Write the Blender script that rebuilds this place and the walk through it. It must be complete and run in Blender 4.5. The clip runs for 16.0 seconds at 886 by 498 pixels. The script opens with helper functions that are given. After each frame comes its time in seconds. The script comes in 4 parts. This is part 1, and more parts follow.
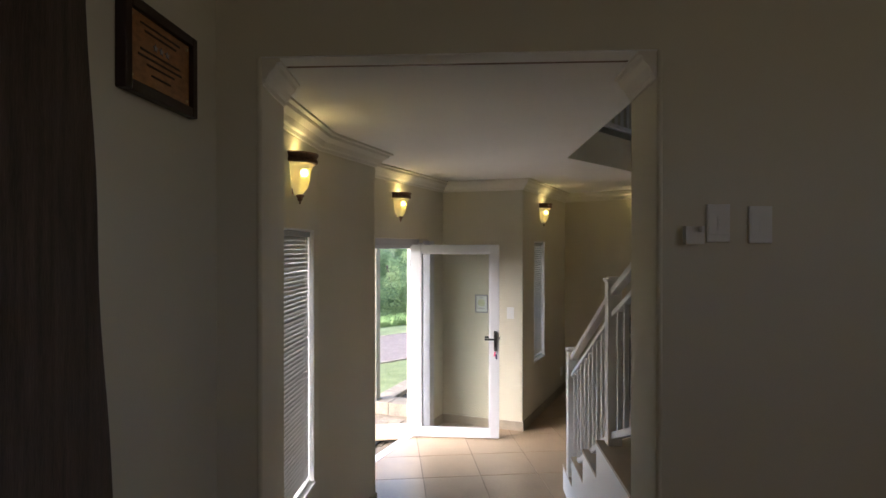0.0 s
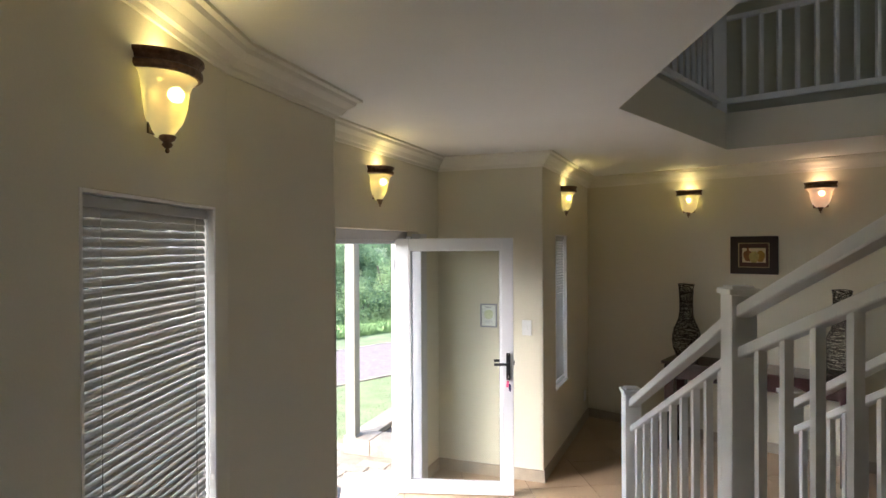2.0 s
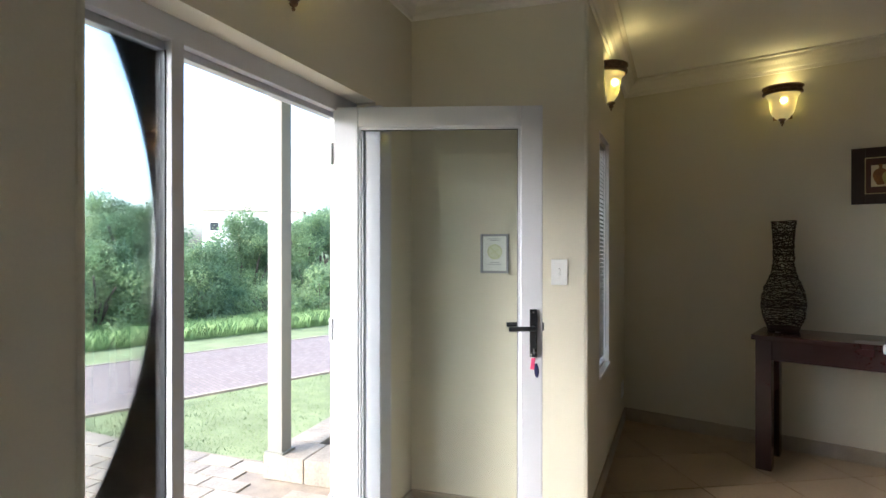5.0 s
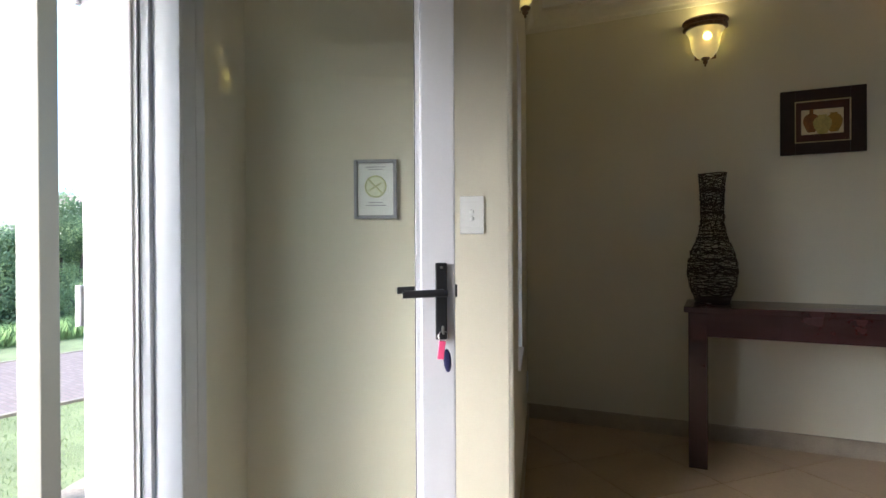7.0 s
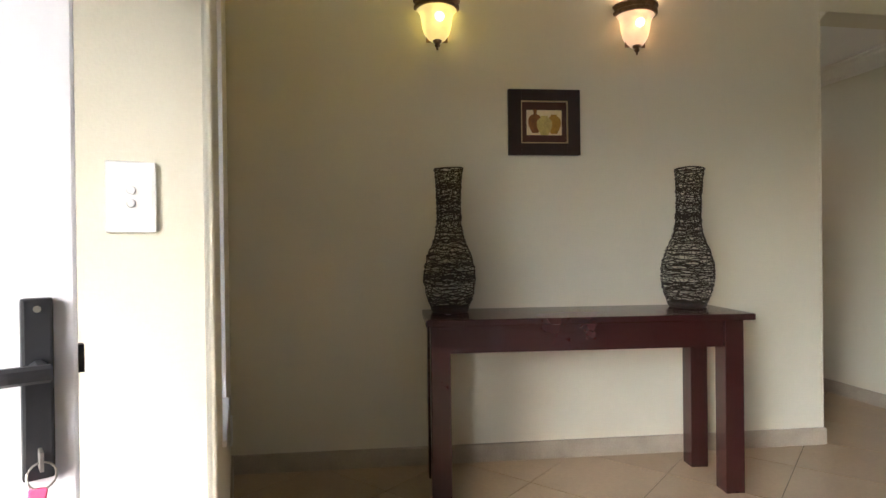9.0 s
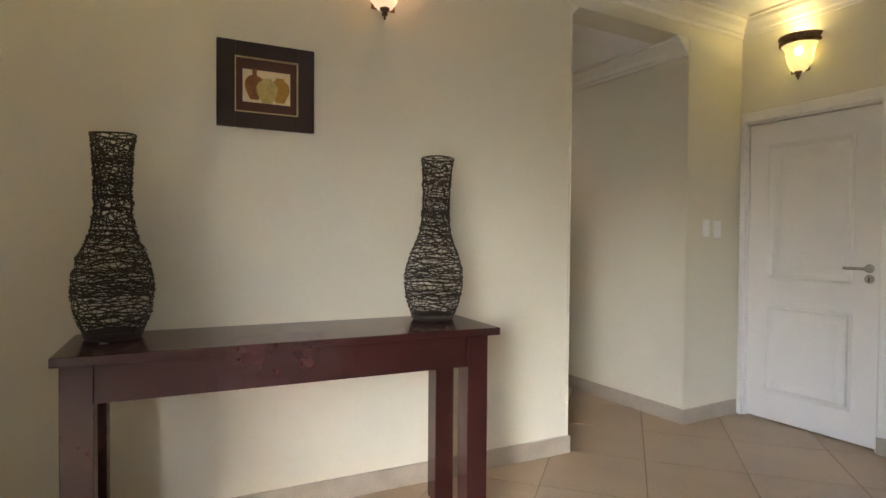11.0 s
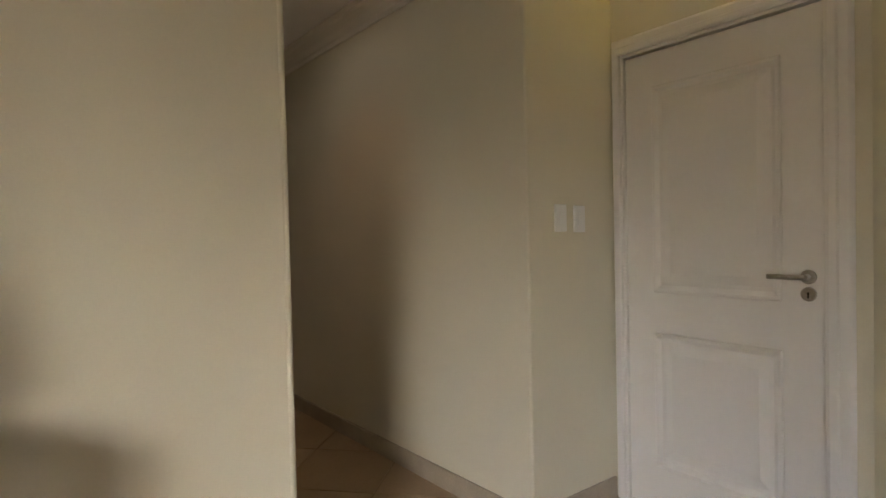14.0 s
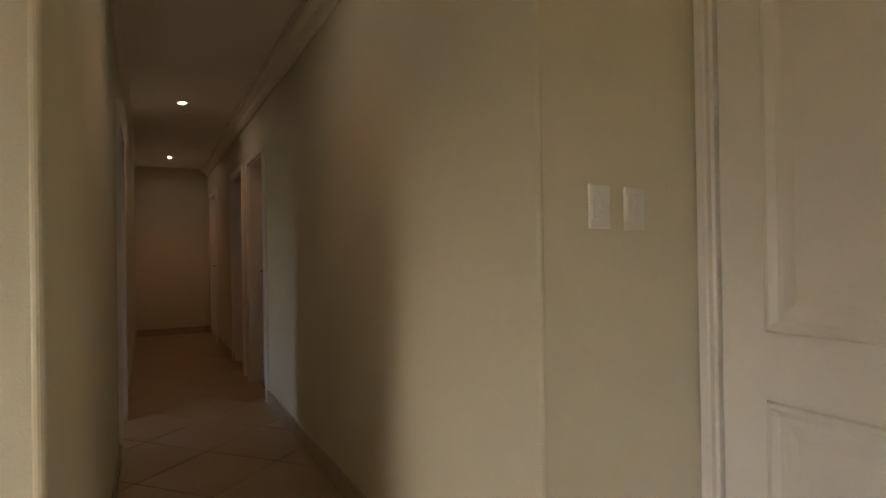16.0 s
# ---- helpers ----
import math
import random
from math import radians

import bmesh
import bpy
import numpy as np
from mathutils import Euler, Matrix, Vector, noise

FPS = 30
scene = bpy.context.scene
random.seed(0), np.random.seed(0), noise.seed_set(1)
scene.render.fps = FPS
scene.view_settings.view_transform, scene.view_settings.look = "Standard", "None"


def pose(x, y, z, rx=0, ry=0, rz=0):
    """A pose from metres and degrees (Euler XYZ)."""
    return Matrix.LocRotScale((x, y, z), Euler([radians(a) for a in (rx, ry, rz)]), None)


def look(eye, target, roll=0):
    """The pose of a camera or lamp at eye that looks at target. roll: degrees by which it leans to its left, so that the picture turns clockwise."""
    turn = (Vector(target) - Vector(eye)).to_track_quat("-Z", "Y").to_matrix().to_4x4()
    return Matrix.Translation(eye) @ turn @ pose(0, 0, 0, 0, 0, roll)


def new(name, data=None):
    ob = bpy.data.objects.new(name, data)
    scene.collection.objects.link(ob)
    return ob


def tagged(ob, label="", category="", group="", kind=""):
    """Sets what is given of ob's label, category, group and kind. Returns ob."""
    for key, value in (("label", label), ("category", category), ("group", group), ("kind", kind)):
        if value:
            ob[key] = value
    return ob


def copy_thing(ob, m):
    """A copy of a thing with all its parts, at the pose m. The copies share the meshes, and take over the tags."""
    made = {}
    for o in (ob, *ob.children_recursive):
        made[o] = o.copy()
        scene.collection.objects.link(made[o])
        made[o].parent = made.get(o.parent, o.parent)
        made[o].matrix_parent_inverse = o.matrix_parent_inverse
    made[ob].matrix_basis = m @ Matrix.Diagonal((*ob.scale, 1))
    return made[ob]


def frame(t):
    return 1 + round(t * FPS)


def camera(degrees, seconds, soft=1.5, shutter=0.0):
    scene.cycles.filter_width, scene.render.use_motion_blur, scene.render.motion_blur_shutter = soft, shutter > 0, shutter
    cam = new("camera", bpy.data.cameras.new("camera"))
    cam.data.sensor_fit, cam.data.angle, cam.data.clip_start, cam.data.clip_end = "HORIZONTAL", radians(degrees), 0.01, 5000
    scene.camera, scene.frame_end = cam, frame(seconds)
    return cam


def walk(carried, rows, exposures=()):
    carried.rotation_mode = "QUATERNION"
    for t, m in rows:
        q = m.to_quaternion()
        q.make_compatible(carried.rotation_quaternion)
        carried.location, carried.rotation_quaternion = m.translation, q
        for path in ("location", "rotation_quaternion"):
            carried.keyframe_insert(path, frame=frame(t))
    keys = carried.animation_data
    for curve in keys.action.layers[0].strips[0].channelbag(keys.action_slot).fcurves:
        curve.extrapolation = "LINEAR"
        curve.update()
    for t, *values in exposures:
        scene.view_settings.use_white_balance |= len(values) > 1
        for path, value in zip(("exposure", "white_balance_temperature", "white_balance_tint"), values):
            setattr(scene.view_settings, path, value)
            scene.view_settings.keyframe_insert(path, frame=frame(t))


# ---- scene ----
cam = camera(76.8, 16.0)
PATH = [
    (0, (0.178, -0.528, 2.043), (0.068, 1.469, 2.033), -0.0),
    (0.5, (0.167, -0.121, 2.043), (0.062, 1.876, 2.036), -0.1),
    (1, (0.169, 0.265, 2.04), (0.067, 2.263, 2.033), -0.2),
    (1.5, (0.128, 0.644, 2.044), (0.028, 2.642, 2.022), -0.1),
    (2, (0.105, 0.94, 1.997), (0.009, 2.937, 1.987), -0.3),
    (2.5, (0.091, 1.302, 1.837), (-0.001, 3.3, 1.833), -0.3),
    (3, (0.083, 1.646, 1.816), (-0.007, 3.644, 1.811), -0.3),
    (3.5, (0.094, 2.001, 1.788), (0.003, 3.999, 1.786), -0.3),
    (3.7, (0.094, 2.13, 1.772), (0.008, 4.129, 1.779), -0.3),
    (6, (-0.004, 3.379, 1.206), (0.018, 5.379, 1.196), -0.3),
    (6.5, (0.055, 3.615, 1.199), (0.16, 5.612, 1.193), -0.7),
    (7, (0.081, 3.866, 1.192), (0.506, 5.821, 1.184), -0.3),
    (7.5, (0.105, 4.065, 1.194), (0.877, 5.909, 1.187), -0.5),
    (8, (0.182, 4.262, 1.182), (1.177, 5.997, 1.18), -0.6),
    (8.5, (0.255, 4.422, 1.196), (1.424, 6.044, 1.188), -0.6),
    (9, (0.316, 4.574, 1.202), (1.663, 6.052, 1.194), -0.7),
    (9.5, (0.393, 4.68, 1.214), (1.924, 5.967, 1.204), -0.8),
    (10, (0.566, 4.769, 1.222), (2.234, 5.873, 1.205), -1.1),
    (10.2, (0.652, 4.708, 1.226), (2.34, 5.782, 1.201), -0.5),
    (12.5, (1.866, 4.669, 1.246), (3.756, 5.323, 1.207), -0.9),
    (13, (2.197, 4.618, 1.235), (4.085, 5.279, 1.206), -0.8),
    (13.5, (2.522, 4.565, 1.229), (4.41, 5.224, 1.191), -0.9),
    (14, (2.802, 4.539, 1.249), (4.693, 5.191, 1.205), -1.3),
    (14.5, (3.084, 4.482, 1.222), (4.963, 5.167, 1.198), -1.0),
    (15, (3.347, 4.442, 1.219), (5.211, 5.167, 1.2), -1.3),
    (15.5, (3.588, 4.423, 1.21), (5.409, 5.249, 1.214), -0.8),
    (16, (3.746, 4.474, 1.204), (5.486, 5.461, 1.215), -0.9),
]
EXPOSURES = [(0, 2.75, 5550, 13), (2, 3.15, 5450, 11), (3.5, 3.2, 5400, 9), (6, 2.75, 5250, 8), (7, 2.85, 5250, 9), (7.5, 3.3, 5300, 9), (9, 3.9, 5500, 10), (10, 4.25, 5550, 11), (12.5, 4.0, 5600, 12), (14, 3.65, 6150, 13), (16, 3.5, 6900, 14)]
walk(cam, [(t, look(eye, target, roll)) for t, eye, target, roll in PATH], EXPOSURES)

# ---- world, sun and exposure ----
world = bpy.data.worlds.new("overcast_sky")
scene.world = world
world.use_nodes = True
wn = world.node_tree
sky = wn.nodes.new("ShaderNodeTexSky")
sky.sky_type, sky.sun_disc = "NISHITA", False
sky.sun_elevation, sky.sun_rotation = radians(30), radians(-122)
sky.air_density, sky.dust_density, sky.ozone_density = 1.0, 4.0, 1.0
wn.nodes["Background"].inputs["Strength"].default_value = 0.15
wn.links.new(sky.outputs[0], wn.nodes["Background"].inputs["Color"])
sun_data = bpy.data.lights.new("sun", "SUN")
sun_data.energy, sun_data.angle, sun_data.color = 1.05, radians(90), (0.97, 0.985, 1.0)
sun = new("sun", sun_data)
sun.matrix_world = look((-8.4, -0.4, 5.77), (0, 5, 0))


# ---- materials ----
def material(name, colour, rough=0.6, metal=0.0, vary=0.06, scale=6.0, bump=0.05, fine=120.0, spec=0.5, coat=0.0, stretch=(1, 1, 1), dark=None, per_piece=0.0):
    """A surface with variation at two scales and fine relief."""
    m = bpy.data.materials.new(name)
    m.use_nodes = True
    n, l = m.node_tree.nodes, m.node_tree.links
    b = n["Principled BSDF"]
    tc = n.new("ShaderNodeTexCoord")
    mp = n.new("ShaderNodeMapping")
    mp.inputs["Scale"].default_value = stretch
    geo = n.new("ShaderNodeNewGeometry")
    l.new(geo.outputs["Position"] if stretch == (1, 1, 1) else tc.outputs["Object"], mp.inputs["Vector"])
    big, small = n.new("ShaderNodeTexNoise"), n.new("ShaderNodeTexNoise")
    big.inputs["Scale"].default_value, big.inputs["Detail"].default_value = scale, 5
    small.inputs["Scale"].default_value, small.inputs["Detail"].default_value = fine, 3
    for t in (big, small):
        l.new(mp.outputs[0], t.inputs["Vector"])
    ramp = n.new("ShaderNodeValToRGB")
    lo = dark or tuple(c * (1 - 2.2 * vary) for c in colour)
    hi = tuple(min(1, c * (1 + vary)) for c in colour)
    ramp.color_ramp.elements[0].color, ramp.color_ramp.elements[1].color = (*lo, 1), (*hi, 1)
    ramp.color_ramp.elements[0].position, ramp.color_ramp.elements[1].position = 0.3, 0.7
    mix = n.new("ShaderNodeMath")
    mix.operation = "MULTIPLY_ADD"
    mix.inputs[1].default_value = 0.35
    l.new(small.outputs["Fac"], mix.inputs[0])
    scaled = n.new("ShaderNodeMath")
    scaled.operation = "MULTIPLY"
    scaled.inputs[1].default_value = 0.65
    l.new(big.outputs["Fac"], scaled.inputs[0])
    l.new(scaled.outputs[0], mix.inputs[2])
    l.new(mix.outputs[0], ramp.inputs["Fac"])
    out = ramp.outputs["Color"]
    if per_piece:
        info = n.new("ShaderNodeObjectInfo")
        tone = n.new("ShaderNodeVectorMath")
        tone.operation = "SCALE"
        rng = n.new("ShaderNodeMapRange")
        rng.inputs["To Min"].default_value, rng.inputs["To Max"].default_value = 1 - per_piece, 1 + per_piece
        l.new(info.outputs["Random"], rng.inputs["Value"])
        l.new(rng.outputs[0], tone.inputs["Scale"])
        l.new(out, tone.inputs[0])
        out = tone.outputs[0]
    l.new(out, b.inputs["Base Color"])
    rr = n.new("ShaderNodeMapRange")
    rr.inputs["To Min"].default_value, rr.inputs["To Max"].default_value = max(0.02, rough * 0.8), min(1, rough * 1.2)
    l.new(big.outputs["Fac"], rr.inputs["Value"])
    l.new(rr.outputs[0], b.inputs["Roughness"])
    b.inputs["Metallic"].default_value = metal
    b.inputs["Specular IOR Level"].default_value = spec
    b.inputs["Coat Weight"].default_value = coat
    if bump:
        bp = n.new("ShaderNodeBump")
        bp.inputs["Strength"].default_value, bp.inputs["Distance"].default_value = bump * 4, 0.002
        l.new(small.outputs["Fac"], bp.inputs["Height"])
        l.new(bp.outputs[0], b.inputs["Normal"])
    return m


def glowing(name, colour, strength):
    m = bpy.data.materials.new(name)
    m.use_nodes = True
    b = m.node_tree.nodes["Principled BSDF"]
    b.inputs["Base Color"].default_value = (*colour, 1)
    b.inputs["Emission Color"].default_value = (*colour, 1)
    b.inputs["Emission Strength"].default_value = strength
    return m


def shade_glass(name, colour, strength):
    """Marbled frosted glass of a lit shade: lets the bulb show through."""
    m = bpy.data.materials.new(name)
    m.use_nodes = True
    n, l = m.node_tree.nodes, m.node_tree.links
    b = n["Principled BSDF"]
    noise_node, ramp = n.new("ShaderNodeTexNoise"), n.new("ShaderNodeValToRGB")
    noise_node.inputs["Scale"].default_value, noise_node.inputs["Detail"].default_value = 18, 4
    tc = n.new("ShaderNodeTexCoord")
    l.new(tc.outputs["Object"], noise_node.inputs["Vector"])
    ramp.color_ramp.elements[0].color = (*[c * 0.75 for c in colour], 1)
    ramp.color_ramp.elements[1].color = (*colour, 1)
    l.new(noise_node.outputs["Fac"], ramp.inputs["Fac"])
    l.new(ramp.outputs[0], b.inputs["Base Color"])
    l.new(ramp.outputs[0], b.inputs["Emission Color"])
    b.inputs["Emission Strength"].default_value = strength
    b.inputs["Roughness"].default_value = 0.35
    clear, mixer = n.new("ShaderNodeBsdfTransparent"), n.new("ShaderNodeMixShader")
    clear.inputs["Color"].default_value = (*colour, 1)
    mixer.inputs["Fac"].default_value = 0.4
    l.new(b.outputs[0], mixer.inputs[1])
    l.new(clear.outputs[0], mixer.inputs[2])
    l.new(mixer.outputs[0], n["Material Output"].inputs["Surface"])
    return m


def clear_glass(name, tint=(0.97, 0.99, 0.98), gloss=0.08):
    m = bpy.data.materials.new(name)
    m.use_nodes = True
    n, l = m.node_tree.nodes, m.node_tree.links
    n.remove(n["Principled BSDF"])
    clear, shine, mixer, fres = n.new("ShaderNodeBsdfTransparent"), n.new("ShaderNodeBsdfGlossy"), n.new("ShaderNodeMixShader"), n.new("ShaderNodeFresnel")
    clear.inputs["Color"].default_value = (*tint, 1)
    shine.inputs["Roughness"].default_value = 0.02
    fres.inputs["IOR"].default_value = 1.5
    l.new(fres.outputs[0], mixer.inputs["Fac"])
    l.new(clear.outputs[0], mixer.inputs[1])
    l.new(shine.outputs[0], mixer.inputs[2])
    l.new(mixer.outputs[0], n["Material Output"].inputs["Surface"])
    return m


def brick_paving(name):
    m = material(name, (0.30, 0.20, 0.17), 0.9, vary=0.2, scale=1.2, bump=0.2, fine=40)
    n, l = m.node_tree.nodes, m.node_tree.links
    tex = n.new("ShaderNodeTexBrick")
    tex.inputs["Scale"].default_value = 4.5
    tex.inputs["Color1"].default_value, tex.inputs["Color2"].default_value = (0.185, 0.135, 0.112, 1), (0.14, 0.10, 0.084, 1)
    tex.inputs["Mortar"].default_value, tex.inputs["Mortar Size"].default_value = (0.12, 0.10, 0.08, 1), 0.03
    geo = n.new("ShaderNodeNewGeometry")
    mp = n.new("ShaderNodeMapping")
    mp.inputs["Rotation"].default_value = (0, 0, radians(45))
    l.new(geo.outputs["Position"], mp.inputs["Vector"])
    l.new(mp.outputs[0], tex.inputs["Vector"])
    l.new(tex.outputs["Color"], n["Principled BSDF"].inputs["Base Color"])
    return m


PAINT = material("beige_wall_paint", (0.71, 0.67, 0.545), 0.75, vary=0.025, scale=1.6, bump=0.05, fine=160, spec=0.25)
WHITE = material("white_ceiling_paint", (0.86, 0.85, 0.83), 0.8, vary=0.02, scale=2.0, bump=0.03, fine=140, spec=0.2)
CORNICE = material("white_cornice_paint", (0.80, 0.77, 0.70), 0.6, vary=0.03, scale=4.0, bump=0.03, spec=0.3)
GLOSS = material("white_gloss_paint", (0.81, 0.785, 0.76), 0.38, vary=0.015, scale=5.0, bump=0.012, fine=60)
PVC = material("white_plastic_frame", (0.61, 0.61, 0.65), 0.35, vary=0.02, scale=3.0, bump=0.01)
TILE = material("beige_ceramic_tile", (0.41, 0.30, 0.19), 0.32, vary=0.08, scale=3.0, bump=0.02, fine=50, per_piece=0.05)
GROUT = material("brown_grout", (0.20, 0.155, 0.11), 0.9, vary=0.15, scale=12)
SKIRT = material("beige_tile_skirting", (0.42, 0.36, 0.28), 0.4, vary=0.1, scale=7.0, bump=0.03)
TREAD = material("brown_stair_tile", (0.40, 0.31, 0.21), 0.45, vary=0.1, scale=6.0)
MAHOGANY = material("dark_mahogany", (0.036, 0.0085, 0.008), 0.26, vary=0.15, scale=3.0, bump=0.015, fine=80, spec=0.5, coat=0.3)
DOORWOOD = material("dark_brown_timber", (0.085, 0.055, 0.042), 0.55, vary=0.4, scale=5.0, bump=0.12, fine=50, stretch=(9, 9, 0.7))
FRAMEWOOD = material("dark_frame_timber", (0.026, 0.010, 0.008), 0.45, vary=0.2, scale=10)
MATBOARD = material("brown_mount_board", (0.085, 0.035, 0.025), 0.8, vary=0.1, scale=20)
GOLD = material("gold_fillet", (0.62, 0.48, 0.25), 0.4, metal=0.6, vary=0.1, scale=40)
PRINT = material("cream_print", (0.80, 0.68, 0.42), 0.6, vary=0.08, scale=25)
POT1 = material("ochre_pot_paint", (0.28, 0.11, 0.025), 0.6, vary=0.2, scale=30)
POT3 = material("yellow_ochre_pot_paint", (0.44, 0.25, 0.035), 0.6, vary=0.15, scale=30)
POT2 = material("pale_pot_paint", (0.55, 0.44, 0.14), 0.6, vary=0.15, scale=30)
WICKER = material("dark_wicker", (0.032, 0.020, 0.012), 0.7, vary=0.45, scale=60, bump=0.1, fine=300)
BRONZE = material("brown_bronze", (0.20, 0.115, 0.07), 0.5, metal=0.25, vary=0.3, scale=40, bump=0.05)
BLACK = material("black_plastic", (0.012, 0.012, 0.014), 0.4, vary=0.1, scale=30, bump=0.01)
STEEL = material("brushed_steel", (0.45, 0.42, 0.38), 0.35, metal=1.0, vary=0.1, scale=60)
SWITCH = material("white_switch_plastic", (0.82, 0.82, 0.80), 0.35, vary=0.01, scale=10, bump=0.0)
SLAT = material("grey_white_blind_slat", (0.54, 0.53, 0.51), 0.45, vary=0.03, scale=8, bump=0.0)
PINK = material("pink_plastic", (0.75, 0.09, 0.22), 0.4, vary=0.05, scale=30)
BLUE = material("dark_blue_plastic", (0.03, 0.03, 0.10), 0.4, vary=0.05, scale=30)
GREYFRAME = material("silver_grey_frame", (0.36, 0.37, 0.40), 0.4, metal=0.3, vary=0.05, scale=30)
PAPER = material("white_paper", (0.82, 0.84, 0.80), 0.7, vary=0.02, scale=30)
LIME = material("lime_green_ink", (0.66, 0.70, 0.38), 0.7, vary=0.05, scale=30)
PALELIME = material("pale_lime_ink", (0.76, 0.80, 0.60), 0.7, vary=0.03, scale=30)
CERT = material("orange_wood_plaque", (0.42, 0.20, 0.07), 0.4, vary=0.25, scale=10, stretch=(3, 1, 6))
STONE = material("sandy_stone_paver", (0.24, 0.195, 0.145), 0.85, vary=0.22, scale=5, bump=0.15, fine=60, per_piece=0.12)
SOIL = material("dark_soil", (0.04, 0.03, 0.022), 0.95, vary=0.4, scale=25, bump=0.3)
POSTPAINT = material("grey_beige_post_paint", (0.15, 0.138, 0.112), 0.6, vary=0.05, scale=5)
LAWN = material("lawn_grass", (0.185, 0.205, 0.10), 0.9, vary=0.2, scale=2.5, bump=0.3, fine=90, spec=0.1)
BLADE = material("grass_blade", (0.18, 0.215, 0.095), 0.75, vary=0.3, scale=3.0, bump=0.0, spec=0.2)
VERGE = material("long_grass_blade", (0.22, 0.31, 0.115), 0.7, vary=0.15, scale=1.5, bump=0.0, spec=0.2)
ROAD = brick_paving("red_brown_brick_paving")
LEAF = [material("leaf_green_" + k, c, 0.6, vary=0.16, scale=2.0, bump=0.0, spec=0.25) for k, c in (("deep", (0.14, 0.20, 0.10)), ("mid", (0.20, 0.28, 0.13)), ("pale", (0.28, 0.36, 0.165)))]
for leaf_mat in LEAF:
    nodes, links = leaf_mat.node_tree.nodes, leaf_mat.node_tree.links
    bsdf = nodes["Principled BSDF"]
    thin, both = nodes.new("ShaderNodeBsdfTranslucent"), nodes.new("ShaderNodeMixShader")
    both.inputs[0].default_value = 0.5
    for link in list(bsdf.inputs["Base Color"].links):
        links.new(link.from_socket, thin.inputs["Color"])
    for link in list(bsdf.outputs[0].links):
        target = link.to_socket
        links.new(bsdf.outputs[0], both.inputs[1])
        links.new(thin.outputs[0], both.inputs[2])
        links.new(both.outputs[0], target)
BARK = material("grey_bark", (0.10, 0.08, 0.06), 0.9, vary=0.3, scale=12, bump=0.3)
FARWALL = material("far_house_plaster", (0.75, 0.72, 0.66), 0.8, vary=0.05, scale=0.5)
FARROOF = material("far_house_roof", (0.30, 0.20, 0.16), 0.8, vary=0.1, scale=0.6)
DARKGLASS = material("dark_window_glass", (0.03, 0.035, 0.04), 0.1, vary=0.1, scale=1)
MATFIBRE = material("dark_doormat_fibre", (0.03, 0.03, 0.035), 0.95, vary=0.4, scale=90, bump=0.4, fine=400)
GLASS = clear_glass("clear_glass")
SHADE_Y = shade_glass("yellow_lit_shade_glass", (0.95, 0.80, 0.30), 0.08)
SHADE_O = shade_glass("amber_lit_shade_glass", (1.0, 0.72, 0.42), 0.08)
BULB_Y = glowing("yellow_bulb", (1.0, 0.88, 0.35), 4.5)
BULB_O = glowing("amber_bulb", (1.0, 0.68, 0.35), 4.0)
SPOTGLOW = glowing("downlight_lamp", (1.0, 0.85, 0.65), 14.0)


# ---- building helpers ----
def thing(name, m=None, label="", category="", group="", kind=""):
    """An Empty at the base of a thing that has parts."""
    ob = new(name)
    ob.empty_display_size = 0.1
    if m is not None:
        ob.matrix_world = m
    return tagged(ob, label, category, group, kind)


def finish(name, bm, mat, smooth=False):
    bmesh.ops.recalc_face_normals(bm, faces=bm.faces)
    me = bpy.data.meshes.new(name)
    bm.to_mesh(me)
    bm.free()
    for mm in (mat if isinstance(mat, (list, tuple)) else [mat]):
        me.materials.append(mm)
    if smooth:
        me.shade_smooth()
    return me


def part(name, bm, mat, parent, label="", smooth=False):
    ob = new(name, finish(name, bm, mat, smooth))
    ob.parent = parent
    if label:
        ob["label"] = label
    return ob


def solid(name, bm, mat, label="", category="", kind="", m=None, smooth=False, group=""):
    ob = new(name, finish(name, bm, mat, smooth))
    if m is not None:
        ob.matrix_world = m
    return tagged(ob, label, category, group, kind)


def box(bm, x0, x1, y0, y1, z0, z1, m=None, bevel=0.0):
    r = bmesh.ops.create_cube(bm, size=1)
    vs = r["verts"]
    bmesh.ops.scale(bm, vec=(x1 - x0, y1 - y0, z1 - z0), verts=vs)
    bmesh.ops.translate(bm, vec=((x0 + x1) / 2, (y0 + y1) / 2, (z0 + z1) / 2), verts=vs)
    if bevel:
        es = list({e for v in vs for e in v.link_edges})
        vs = list({v for f in bmesh.ops.bevel(bm, geom=es, offset=bevel, segments=2, profile=0.6, affect="EDGES")["faces"] for v in f.verts} | {v for v in vs if v.is_valid})
    if m is not None:
        bmesh.ops.transform(bm, matrix=m, verts=vs)
    return bm


def boxes(*rows, bevel=0.0, m=None):
    bm = bmesh.new()
    for r in rows:
        box(bm, *r, bevel=bevel, m=m)
    return bm


def prism(pts, z0, z1, bm=None):
    """An upright solid over a polygon."""
    bm = bm or bmesh.new()
    lo, hi = [bm.verts.new((x, y, z0)) for x, y in pts], [bm.verts.new((x, y, z1)) for x, y in pts]
    bm.faces.new(lo[::-1]), bm.faces.new(hi)
    for i in range(len(pts)):
        j = (i + 1) % len(pts)
        bm.faces.new((lo[i], lo[j], hi[j], hi[i]))
    return bm


